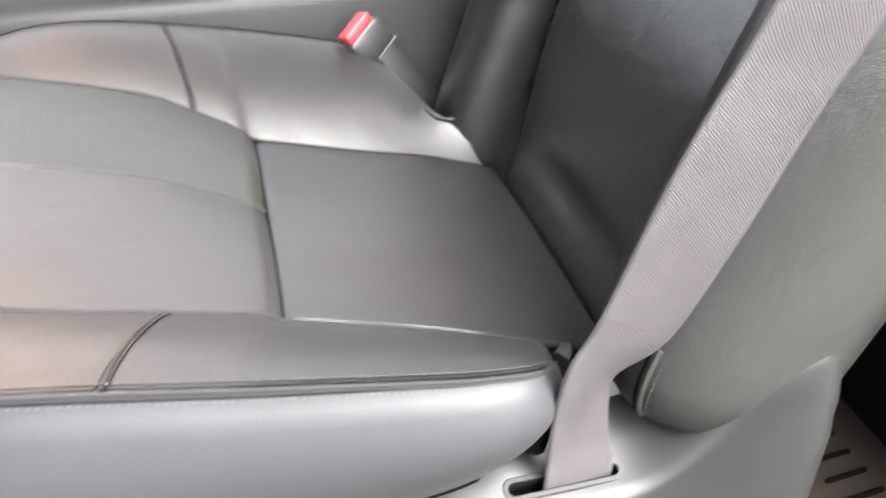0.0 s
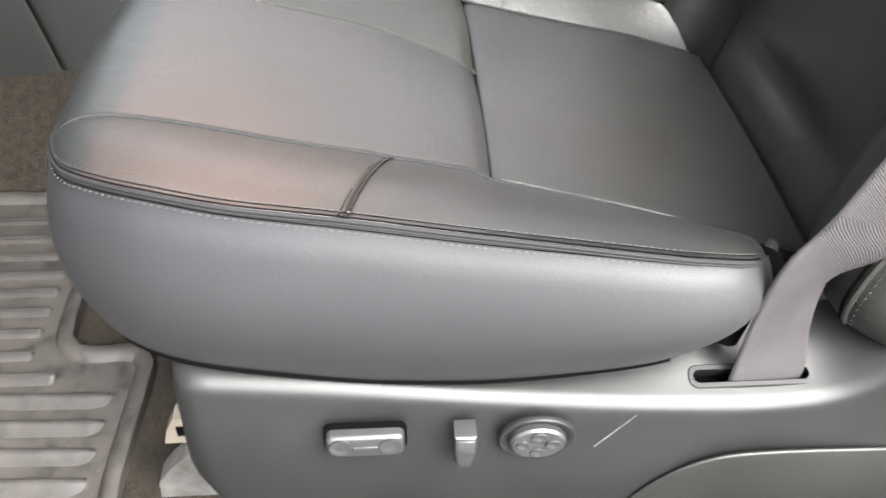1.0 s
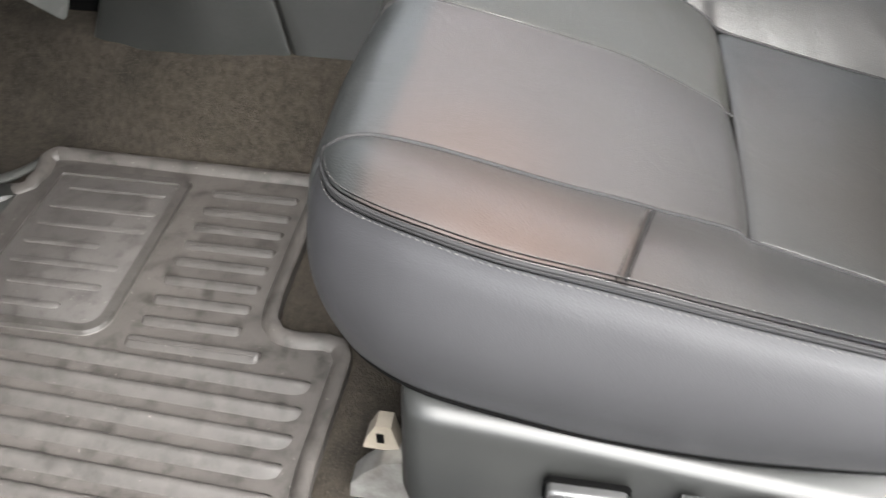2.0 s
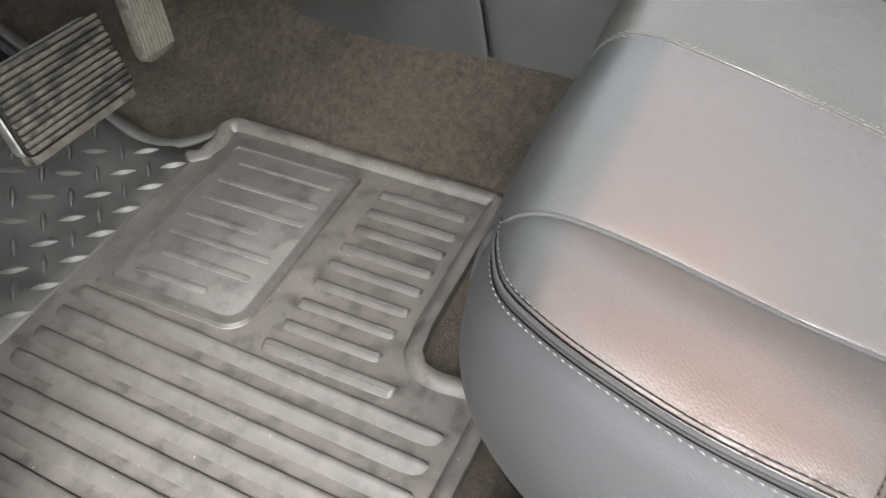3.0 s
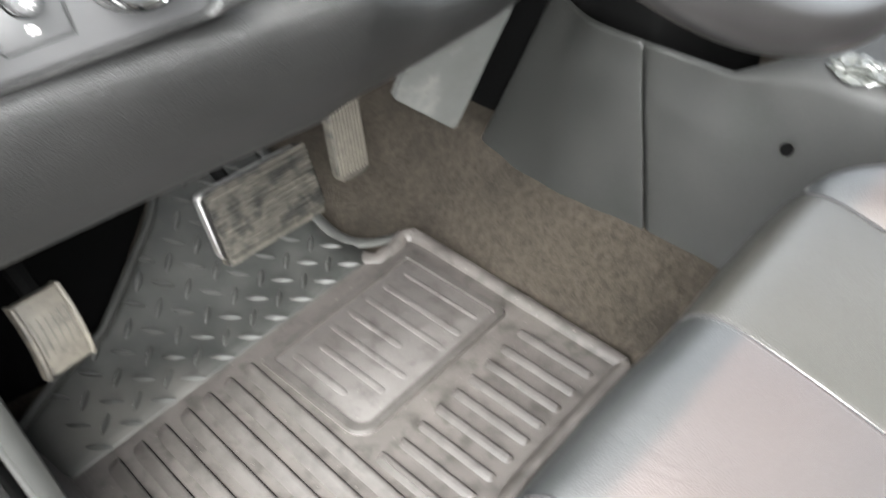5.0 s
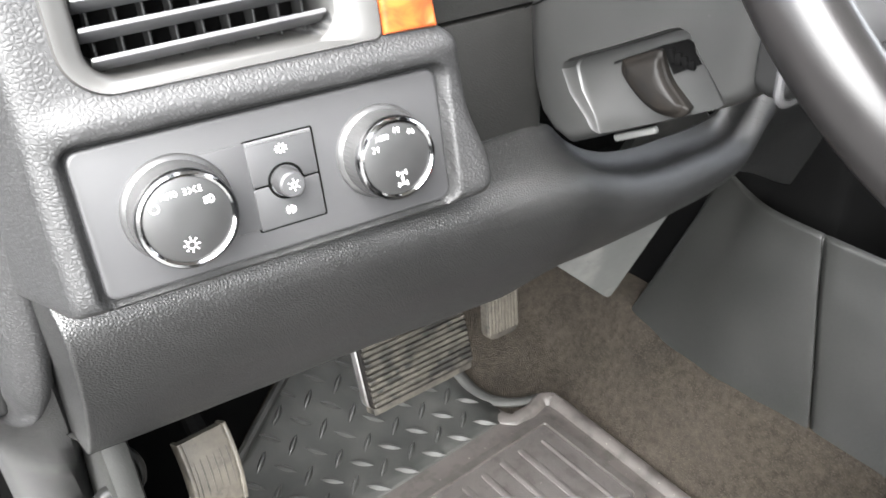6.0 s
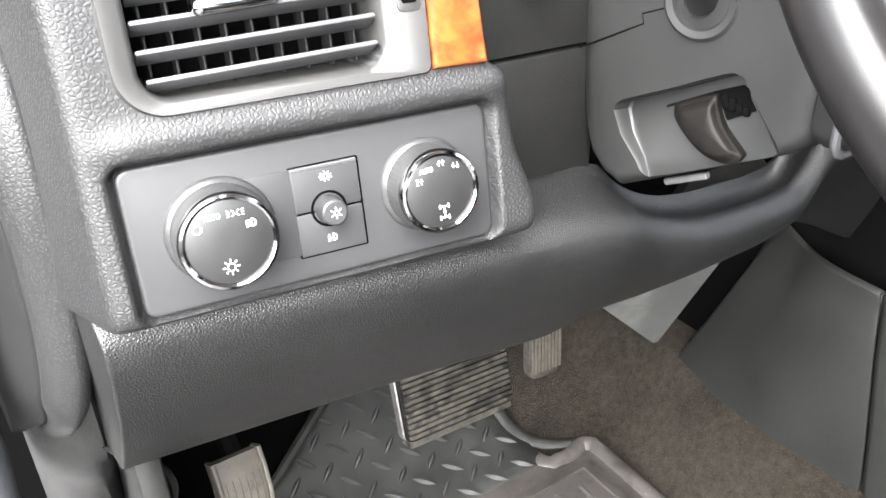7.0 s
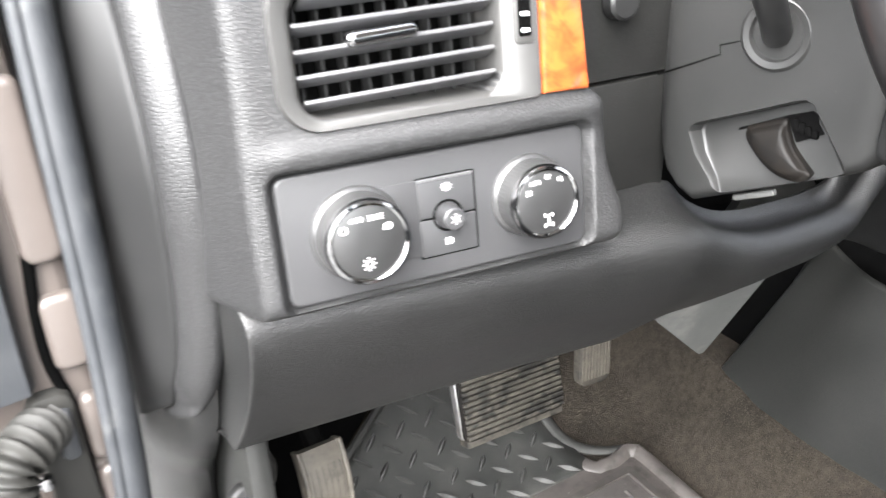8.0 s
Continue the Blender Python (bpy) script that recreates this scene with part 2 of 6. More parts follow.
# Two pale patches at the toe's left: dust plus painted door light.
M_RUBBER_DARK = worn(material("black_rubber_plate", (0.0066, 0.0069, 0.0064), 0.6, spec=0.2, second=(0.0112, 0.0115, 0.0104), mix_scale=16, grain=("noise", 300, 0.2, 0.0006), rough_var=0.10, stain=((0.0180, 0.0180, 0.0165), 24, 0.46, 0.76)), None, [((-0.215, 0.285, 0.008), 0.105, (0.0290, 0.0280, 0.0255)), ((-0.120, 0.262, 0.006), 0.055, (0.0230, 0.0222, 0.0204))])
M_LUG = material("worn_rubber_lug", (0.0118, 0.0121, 0.0113), 0.52, spec=0.27, second=(0.0184, 0.0186, 0.0174), mix_scale=40)
M_CARPET = material("dusty_brown_carpet", (0.0120, 0.0101, 0.0080), 0.95, spec=0.06, second=(0.0270, 0.0228, 0.0182), mix_scale=90, grain=("fibre", 420, 1.0, 0.004), speck=((0.0330, 0.0280, 0.0225), 520, 0.56), stain=((0.0070, 0.0061, 0.0051), 9, 0.50, 0.72))
M_TUNNEL = material("dark_trim_plastic", (0.0074, 0.0077, 0.0071), 0.48, spec=0.28, second=(0.0118, 0.0120, 0.0112), mix_scale=9, grain=("pebble", 560, 0.17, 0.0006), hollow=0.45, speck=((0.0270, 0.0270, 0.0261), 300, 0.72), rough_var=0.08)
M_SMOOTH = material("smooth_dark_trim", (0.0042, 0.0043, 0.0043), 0.55, spec=0.2, second=(0.0060, 0.0060, 0.0060), mix_scale=14, grain=("noise", 700, 0.08, 0.0003))
M_WRAP = material("pale_plastic_film", (0.046, 0.048, 0.045), 0.28, spec=0.5, second=(0.018, 0.019, 0.017), mix_scale=60)
M_BELT = material("mauve_grey_webbing", (0.0215, 0.0187, 0.0200), 0.55, spec=0.35, second=(0.0280, 0.0246, 0.0258), mix_scale=30, grain=("weave", 300.0, 0.8, 0.0008))
M_PEDAL = material("worn_pedal_rubber", (0.0105, 0.0096, 0.0080), 0.6, spec=0.25, second=(0.040, 0.036, 0.029), mix_scale=46, grain=("noise", 400, 0.4, 0.001), stain=((0.0042, 0.0039, 0.0034), 42, 0.47, 0.58), speck=((0.11, 0.10, 0.085), 260, 0.72))
M_PEDAL_TAN = material("dusty_pedal_plastic", (0.0245, 0.0218, 0.0176), 0.6, spec=0.3, second=(0.0430, 0.0385, 0.0310), mix_scale=70, grain=("noise", 500, 0.3, 0.0006), stain=((0.0073, 0.0066, 0.0055), 60, 0.55, 0.70))
M_STEEL = material("bare_steel", (0.40, 0.40, 0.39), 0.35, metal=0.9, second=(0.22, 0.21, 0.20), mix_scale=30)
M_TAUPE = material("taupe_body_paint", (0.0513, 0.0435, 0.0391), 0.35, second=(0.0430, 0.0361, 0.0323), mix_scale=12, coat=0.2)
M_SEAL = material("blue_black_rubber_seal", (0.0100, 0.0112, 0.0128), 0.5, spec=0.4, second=(0.0184, 0.0196, 0.0212), mix_scale=22, grain=("noise", 300, 0.3, 0.0008), rough_var=0.08, stain=((0.0280, 0.0288, 0.0296), 30, 0.58, 0.72))
M_BOOT = material("black_rubber_boot", (0.010, 0.010, 0.0092), 0.62, spec=0.15, second=(0.0120, 0.0116, 0.0104), mix_scale=30)
M_RED = material("red_button", (0.25, 0.016, 0.02), 0.4)
M_BUCKLE = material("black_buckle_plastic", (0.0090, 0.0090, 0.0090), 0.4, second=(0.0120, 0.0120, 0.0120), mix_scale=30)
M_BEIGE = material("beige_connector", (0.0960, 0.0840, 0.0672), 0.5, second=(0.0792, 0.0672, 0.0528), mix_scale=60)
M_TAN_MAT = material("brown_rear_floor", (0.0046, 0.0029, 0.0018), 0.8, spec=0.15, second=(0.0068, 0.0043, 0.0027), mix_scale=20, grain=("noise", 200, 0.3, 0.001))
M_WHEEL = material("black_wheel_leather", (0.0045, 0.0043, 0.0043), 0.30, spec=0.16, second=(0.0062, 0.0058, 0.0058), mix_scale=12, grain=("pebble", 600, 0.03, 0.0004), rough_var=0.07, soft=(22, 0.04, 0.003))
M_HEADLINER = material("beige_headliner", (0.50, 0.46, 0.42), 0.9, second=(0.54, 0.50, 0.46), mix_scale=4)
M_GROUND = material("concrete_ground", (0.1001, 0.0987, 0.0944), 0.9, second=(0.1358, 0.1330, 0.1287), mix_scale=1.5, grain=("noise", 40, 0.3, 0.01))

# burl wood: swirling bands of orange and brown
M_WOOD = bpy.data.materials.new("orange_burl_wood")
M_WOOD.use_nodes = True
_n, _l = M_WOOD.node_tree.nodes, M_WOOD.node_tree.links
_b = _n["Principled BSDF"]
_t = _n.new("ShaderNodeTexCoord")
_w = _n.new("ShaderNodeTexNoise")
_w.inputs["Scale"].default_value, _w.inputs["Detail"].default_value, _w.inputs["Distortion"].default_value = 55, 8, 2.2
_r = _n.new("ShaderNodeValToRGB")
_r.color_ramp.elements[0].position, _r.color_ramp.elements[0].color = 0.30, (0.066, 0.0125, 0.0040, 1)
_r.color_ramp.elements[1].position, _r.color_ramp.elements[1].color = 0.62, (0.195, 0.043, 0.0090, 1)
_l.new(_t.outputs["Object"], _w.inputs["Vector"])
_l.new(_w.outputs["Fac"], _r.inputs["Fac"])
_l.new(_r.outputs[0], _b.inputs["Base Color"])
_b.inputs["Roughness"].default_value, _b.inputs["Coat Weight"].default_value = 0.28, 0.35


# ---- building helpers ----
def curve(points, n):
    """A smooth line of n points through a few control points (Catmull-Rom, even in chord length)."""
    p = np.asarray(points, float)
    p = p[:, None] if p.ndim == 1 else p
    q = np.vstack([2 * p[0] - p[1], p, 2 * p[-1] - p[-2]])
    d = np.r_[0, np.cumsum(np.linalg.norm(np.diff(p, axis=0), axis=1))]
    out = []
    for s in np.linspace(0, d[-1], n):
        i = min(int(np.searchsorted(d, s, side="right")) - 1, len(p) - 2)
        t = (s - d[i]) / max(d[i + 1] - d[i], 1e-9)
        a, b, c, e = q[i], q[i + 1], q[i + 2], q[i + 3]
        out.append(0.5 * (2 * b + (c - a) * t + (2 * a - 5 * b + 4 * c - e) * t * t + (3 * b - a - 3 * c + e) * t ** 3))
    return np.array(out)


def along(xs, values, x):
    """A smooth value at x from a short table."""
    xs, values = np.asarray(xs, float), np.asarray(values, float)
    slopes = np.gradient(values, xs)
    i = int(np.clip(np.searchsorted(xs, x) - 1, 0, len(xs) - 2))
    h = xs[i + 1] - xs[i]
    t = min(max((x - xs[i]) / h, 0), 1)
    return ((2 * t ** 3 - 3 * t * t + 1) * values[i] + (t ** 3 - 2 * t * t + t) * h * slopes[i]
            + (3 * t * t - 2 * t ** 3) * values[i + 1] + (t ** 3 - t * t) * h * slopes[i + 1])


def finish(bm, smooth=True, angle=40):
    bmesh.ops.recalc_face_normals(bm, faces=bm.faces[:])
    for f in bm.faces:
        f.smooth = smooth
    if smooth:
        lim = radians(angle)
        for e in bm.edges:
            if len(e.link_faces) == 2 and e.calc_face_angle(0) > lim:
                e.smooth = False
    return bm


def thing(name, label, category, base=(0, 0, 0), group="", kind="", m=None):
    """An Empty at the thing's base; its parts are built in world places, or in its own axes."""
    ob = new(name)
    ob.empty_display_size = 0.02
    ob.matrix_world = m if m is not None else Matrix.Translation(base)
    ob.matrix_basis = ob.matrix_world
    return tagged(ob, label, category, group, kind)


def root(ob):
    return root(ob.parent) if ob.parent else ob


def part(name, bm, mat, parent=None, label="", local=False, smooth=True, angle=40, solid=0.0, kind="", core=None):
    """Link a bmesh as one mesh object under a thing or a part. core: a place inside, from which an open skin faces away."""
    finish(bm, smooth, angle)
    if core is not None:
        c = Vector(core)
        if sum((f.calc_center_median() - c).dot(f.normal) * f.calc_area() for f in bm.faces) < 0:
            bmesh.ops.reverse_faces(bm, faces=bm.faces[:])
    if parent is not None and not local:
        bm.transform(root(parent).matrix_basis.inverted())
    me = bpy.data.meshes.new(name)
    bm.to_mesh(me)
    bm.free()
    me.materials.append(mat)
    ob = new(name, me)
    if parent is not None:
        ob.parent = parent
    if solid:
        md = ob.modifiers.new("thickness", "SOLIDIFY")
        md.thickness, md.offset = solid, -1
    return tagged(ob, label, kind=kind)


def single(name, bm, mat, label, category="", kind="", smooth=True, angle=40, solid=0.0, group="", core=None):
    """A thing of one mesh."""
    return tagged(part(name, bm, mat, None, "", False, smooth, angle, solid, "", core), label, category, group, kind)


def sheet(P, closed_u=False, closed_v=False, bm=None, uv=None):
    """A skin over a grid of points P[i][j]."""
    bm = bm or bmesh.new()
    P = np.asarray(P, float)
    nu, nv = P.shape[:2]
    vs = [[bm.verts.new(P[i, j]) for j in range(nv)] for i in range(nu)]
    layer = bm.loops.layers.uv.verify() if uv else None
    for i in range(nu if closed_u else nu - 1):
        for j in range(nv if closed_v else nv - 1):
            k, m = (i + 1) % nu, (j + 1) % nv
            try:
                f = bm.faces.new((vs[i][j], vs[k][j], vs[k][m], vs[i][m]))
            except ValueError:
                continue
            if uv:
                for lp, (a, b) in zip(f.loops, ((i, j), (i + 1, j), (i + 1, j + 1), (i, j + 1))):
                    lp[layer].uv = (a / (nu - 1) * uv[0], b / (nv - 1) * uv[1])
    return bm


def loft(sections, caps=True, bm=None):
    """Closed rings of equal count joined to a body, with end caps."""
    bm = bm or bmesh.new()
    P = np.asarray(sections, float)
    vs = [[bm.verts.new(p) for p in ring] for ring in P]
    n = len(vs[0])
    for a, b in zip(vs, vs[1:]):
        for j in range(n):
            bm.faces.new((a[j], a[(j + 1) % n], b[(j + 1) % n], b[j]))
    if caps:
        bm.faces.new(vs[0][::-1])
        bm.faces.new(vs[-1])
    return bm


def rounded(w, h, r, n=5, cx=0.0, cy=0.0):
    """A rounded rectangle as a list of points round its centre. r: one radius or four (right-top, left-top, left-bottom, right-bottom)."""
    rs = r if isinstance(r, (tuple, list)) else (r,) * 4
    pts = []
    for k, (sx, sy) in enumerate(((1, 1), (-1, 1), (-1, -1), (1, -1))):
        q = rs[k]
        for i in range(n + 1):
            a = math.pi / 2 * (k + i / n)
            pts.append((cx + sx * (w / 2 - q) + q * math.cos(a), cy + sy * (h / 2 - q) + q * math.sin(a)))
    return pts


def prism(outline, z0, z1, bevel=0.0, m=None, bm=None, steps=2):
    """A plate with the given outline, its top edge rounded."""
    o = np.asarray(outline, float)
    c = o.mean(0)
    rings = [np.c_[o, np.full(len(o), z0)]]
    if bevel:
        half = (o.max(0) - o.min(0)) / 2
        for i in range(steps + 1):
            a = math.pi / 2 * i / steps
            k = 1 - bevel * (1 - math.cos(a)) / half
            rings.append(np.c_[c + (o - c) * k, np.full(len(o), z1 - bevel + bevel * math.sin(a))])
    else:
        rings.append(np.c_[o, np.full(len(o), z1)])
    b2 = loft(rings, True)
    if m is not None:
        b2.transform(m)
    if bm is None:
        return b2
    return merge(bm, b2)


def merge(bm, other):
    me = bpy.data.meshes.new("tmp")
    other.to_mesh(me)
    other.free()
    bm.from_mesh(me)
    bpy.data.meshes.remove(me)
    return bm


def box(c, s, bevel=0.002, m=None, bm=None):
    b2 = prism(rounded(s[0], s[1], min(bevel, s[0] / 2.1, s[1] / 2.1), 2), -s[2] / 2, s[2] / 2, min(bevel, s[2] / 2.1))
    b2.transform((m or Matrix()) @ Matrix.Translation(c) if m is None else Matrix.Translation(c) @ m)
    return b2 if bm is None else merge(bm, b2)


def lathe(profile, n=40, m=None, bm=None, ribs=None):
    """Turn (radius, height) pairs round the local z axis. ribs = (first, last, count, depth) flutes a stretch of rows."""
    rings = []
    for k, (r, z) in enumerate(profile):
        ring = []
        for i in range(n):
            a = 2 * math.pi * i / n
            q = r
            if ribs and ribs[0] <= k <= ribs[1]:
                q = r - ribs[3] * (i % 2)
            ring.append((q * math.cos(a), q * math.sin(a), z))
        rings.append(ring)
    b2 = loft(rings, True)
    if m is not None:
        b2.transform(m)
    return b2 if bm is None else merge(bm, b2)


def tube(path, r, n=8, bm=None, flat=1.0, caps=True):
    """A round rod along a path; r is one radius or one a point."""
    P = np.asarray(path, float)
    T = np.gradient(P, axis=0)
    T /= np.linalg.norm(T, axis=1)[:, None] + 1e-12
    rs = np.full(len(P), r) if np.isscalar(r) else np.asarray(r)
    up = np.array((0.0, 0, 1)) if abs(T[0][2]) < 0.9 else np.array((1.0, 0, 0))
    rings = []
    for p, t, q in zip(P, T, rs):
        a = up - t * (up @ t)
        a /= np.linalg.norm(a) + 1e-12
        b = np.cross(t, a)
        up = a
        rings.append([p + q * (math.cos(k) * a * flat + math.sin(k) * b) for k in np.linspace(0, 2 * math.pi, n, endpoint=False)])
    return loft(rings, caps, bm)


def dashes(path, length, gap, r, lift=(0, 0, 0), bm=None):
    """A row of stitches along a path."""
    P = np.asarray(path, float) + np.asarray(lift)
    d = np.r_[0, np.cumsum(np.linalg.norm(np.diff(P, axis=0), axis=1))]
    at = lambda s: np.array([np.interp(s, d, P[:, k]) for k in range(3)])
    bm = bm or bmesh.new()
    s = 0.0
    while s + length < d[-1]:
        a, b = at(s), at(s + length)
        mid = (a + b) / 2 + np.array((0, 0, r * 0.5))
        t = (b - a) / (np.linalg.norm(b - a) + 1e-9)
        side = np.cross(t, (0, 0, 1.0))
        side /= np.linalg.norm(side) + 1e-9
        up = np.cross(side, t)
        v = [bm.verts.new(x) for x in (a, mid + side * r, b, mid - side * r, mid + up * r, mid - up * r)]
        for i, j, k in ((0, 1, 4), (1, 2, 4), (2, 3, 4), (3, 0, 4), (1, 0, 5), (2, 1, 5), (3, 2, 5), (0, 3, 5)):
            bm.faces.new((v[i], v[j], v[k]))
        s += length + gap
    return bm


def axes(o, x, y):
    """A pose from an origin and two directions; z stands on both."""
    x = Vector(x).normalized()
    y = (Vector(y) - x * x.dot(Vector(y))).normalized()
    z = x.cross(y)
    m = Matrix((x, y, z)).transposed().to_4x4()
    m.translation = o
    return m


def smooth01(a, b, x):
    t = np.clip((x - a) / (b - a), 0, 1)
    return t * t * (3 - 2 * t)


def carve(body, cutter):
    """Cut one bmesh out of another."""
    obs = []
    for b_ in (body, cutter):
        finish(b_, True, 35)
        me = bpy.data.meshes.new("carving")
        b_.to_mesh(me)
        b_.free()
        obs.append(new("carving", me))
    md = obs[0].modifiers.new("cut", "BOOLEAN")
    md.operation, md.solver, md.object = "DIFFERENCE", "EXACT", obs[1]
    bpy.context.view_layer.update()
    me = bpy.data.meshes.new_from_object(obs[0].evaluated_get(bpy.context.evaluated_depsgraph_get()))
    out_ = bmesh.new()
    out_.from_mesh(me)
    for o in obs:
        bpy.data.objects.remove(o)
    bpy.data.meshes.remove(me)
    return out_


# ---- the setting: ground outside, floor, sill, tunnel, roof, far side ----
bm = sheet([[(x, y, -0.55) for y in np.linspace(-60, 60, 5)] for x in np.linspace(-60, 60, 5)])
single("ground", bm, M_GROUND, "plain grey concrete ground outside the open car door", kind="structure", solid=0.02, core=(0, 0, -9))


def floor_height(x, y):
    sh = 0.32 * max(0.0, y - 0.68)
    side = smooth01(0.905 + sh, 1.02 + sh, x) * (0.150 - 0.030 * smooth01(0.45, 0.75, y))
    toe = 0.31 * (y - 0.945 + math.sqrt((y - 0.945) ** 2 + 0.0012)) - 0.005
    left = smooth01(0.322, 0.295, x) * 0.03
    return -0.012 + side + max(toe, 0.0) + left


XS = np.r_[np.linspace(0.29, 0.90, 32), np.linspace(0.91, 1.24, 40)]
YS = np.linspace(-0.34, 1.30, 110)
bm = sheet([[(x, y, floor_height(x, y) + 0.0025 * noise.noise(Vector((x * 22, y * 22, 0)))) for y in YS] for x in XS])
single("floor", bm, M_CARPET, "worn brown-black cut-pile floor carpet rising to the tunnel", kind="structure", solid=0.01, core=(0.6, 0.5, -9))

# rear footwell: brown ribbed floor behind the seat
rear = thing("rear_floor_mat", "brown rear floor mat with black raised bars", "floor mat", (0.6, -0.62, -0.03))
part("mat_base", box((0.62, -0.56, -0.045), (0.74, 0.30, 0.02), 0.008), M_TAN_MAT, rear)
for k in range(7):
    part("bar", box((0.455 + 0.0285 * k, -0.588, -0.034), (0.0055, 0.055, 0.006), 0.002, Matrix.Rotation(radians(4), 4, "Z")), M_GROOVE, rear)
# Two near-black blocks added to fill the dark void behind the seat.
rear_void = thing("rear_void_blocks", "near-black blocks filling the dark void behind the front seat", "car seat", (0.75, -0.86, -0.05))
part("base", box((0.75, -0.87, 0.035), (0.88, 0.42, 0.20), 0.02), M_DARK, rear_void)
part("cushion", box((0.75, -0.86, 0.208), (0.90, 0.46, 0.144), 0.04), M_DARK, rear_void)

# door sill and inner kick panel
bm = loft([[(x, y, z) for x, z in ((0.08, -0.30), (0.08, 0.00), (0.11, 0.030), (0.27, 0.036), (0.300, 0.022), (0.311, -0.02), (0.308, -0.30))] for y in np.linspace(-1.3, 0.78, 24)])
single("door_sill", bm, M_TUNNEL, "dark plastic door sill trim", kind="structure", angle=60)

# tunnel trim: two hard panels with an open seam between them
def tunnel_point(y, v):
    d = y - 0.66
    x0 = 1.000 + 0.16 * (d + math.sqrt(d * d + 0.003))
    z0 = 0.126 - 0.030 * smooth01(0.4, 0.7, y)
    z1 = 0.362
    return (x0 + 0.055 * max(v, 0.0) ** 0.85, y, z0 + (z1 - z0) * v)


def trim_panel(near, far):
    """near and far: (y at the foot, lean) of the panel's two upright edges."""
    ss = np.r_[0, 0.006, np.linspace(0.02, 0.98, 24), 0.994, 1]
    rows = []
    for i, s_ in enumerate(ss):
        d = 0.0016 if i in (0, len(ss) - 1) else (0.0003 if i in (1, len(ss) - 2) else 0.0)
        y = near[0] + (far[0] - near[0]) * s_
        lean = near[1] + (far[1] - near[1]) * s_
        col = [tunnel_point(y, v) for v in np.linspace(-0.12, 1, 22)]
        x, _, z = tunnel_point(y, 1)
        open_ = smooth01(0.36, 0.46, y + lean * 0.22)
        col = [(px, py, pz - 0.018 * open_ * smooth01(0.6, 1.0, (pz - 0.13) / 0.23)) for px, py, pz in col]
        z -= 0.018 * open_
        for a in np.linspace(0.2, 1, 7):
            col.append((x + (0.045 - 0.037 * open_) * (1 - math.cos(a * math.pi / 2)), y, z + (0.030 - 0.024 * open_) * math.sin(a * math.pi / 2)))
        col += [(x + 0.10 - 0.088 * open_, y, z + 0.032 - 0.060 * open_), (x + 0.40 - 0.384 * open_, y, z + 0.034 - 0.20 * open_)]
        rows.append([(px + d, py + lean * (pz - 0.132), pz - d) for px, py, pz in col])
    return sheet(rows)


console = thing("centre_console", "dark grey grained plastic centre console side", "console", (1.05, 0.2, 0.05))
part("front_side_panel", trim_panel((0.5078, 0.29), (0.812, -0.36)), M_TUNNEL, console, solid=0.01, core=(1.6, 0.4, 0.0))
part("rear_side_panel", trim_panel((-0.60, 0.29), (0.5064, 0.29)), M_TUNNEL, console, solid=0.01, core=(1.6, 0.4, 0.0))
part("screw_cap", lathe([(0.0075, 0), (0.0075, 0.0010), (0.0066, 0.0014), (0.0035, 0.0005)], 20, axes((1.032, 0.3685, 0.302), (0, -1, 0), (0.2, 0, 1))), M_DARK, console, "round black screw cap")

# crumpled clear wrapper lying on the console
rows = []
for i, a in enumerate(np.linspace(0.02, math.pi - 0.02, 16)):
    row = []
    for b in np.linspace(0, 2 * math.pi, 22, endpoint=False):
        d = Vector((math.sin(a) * math.cos(b), math.sin(a) * math.sin(b), math.cos(a)))
        r = 1 + 0.55 * noise.noise(d * 2.6) + 0.25 * noise.noise(d * 7.0)
        row.append((1.078 + 0.020 * d.x * r, 0.332 + 0.030 * d.y * r, 0.390 + 0.011 * d.z * r))
    rows.append(row)
single("crumpled_wrapper", sheet(rows, closed_v=True), M_WRAP, "crumpled pale plastic wrapper lying on the console", "wrapper", smooth=False)

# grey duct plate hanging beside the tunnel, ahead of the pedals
# Added near-black block; its colour stands in for the unlit void.
single("wall_tunnel_shade", box((1.30, 0.935, 0.27), (0.36, 0.71, 0.54), 0.02), M_DARK, "near-black block filling the unlit void beside the tunnel trim", kind="structure")
ol = [(0.156, 0.0), (0.014, 0.0), (0.007, 0.001), (0.005, 0.006), (0.012, 0.016), (0.112, 0.145), (0.19, 0.25), (0.34, 0.25)]
bm = prism(ol, -0.006, 0.006, 0.002, axes((0.980, 0.808, 0.172), (-0.112, -0.004, 0.109), (0.01, -0.075, 0.17)))
single("heater_duct", bm, M_DUCT, "grey plastic heater duct flap hanging under the dash", "duct")
# Unseen wall, added to block low light and darken low reflections.
single("wall_light_block", box((-3.2, 0.0, 0.12), (0.2, 14.0, 1.34), 0.02), M_TUNNEL, "unseen dark wall added beside the car to block low light", kind="structure")
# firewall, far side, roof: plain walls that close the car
# The firewall's near-black colour puts the footwell's shade into the wall.
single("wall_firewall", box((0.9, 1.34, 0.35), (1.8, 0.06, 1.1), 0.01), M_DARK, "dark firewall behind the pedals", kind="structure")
single("wall_rear", box((1.0, -1.65, 0.5), (1.6, 0.05, 1.3), 0.01), M_TUNNEL, "dark rear wall of the cabin", kind="structure")
single("wall_far_door", box((1.80, -0.2, 0.35), (0.06, 3.0, 0.94), 0.02), M_TUNNEL, "dark far door trim", kind="structure")
single("ceiling", box((1.12, -0.66, 1.27), (1.42, 1.98, 0.04), 0.02), M_HEADLINER, "light beige cloth headliner", kind="structure")
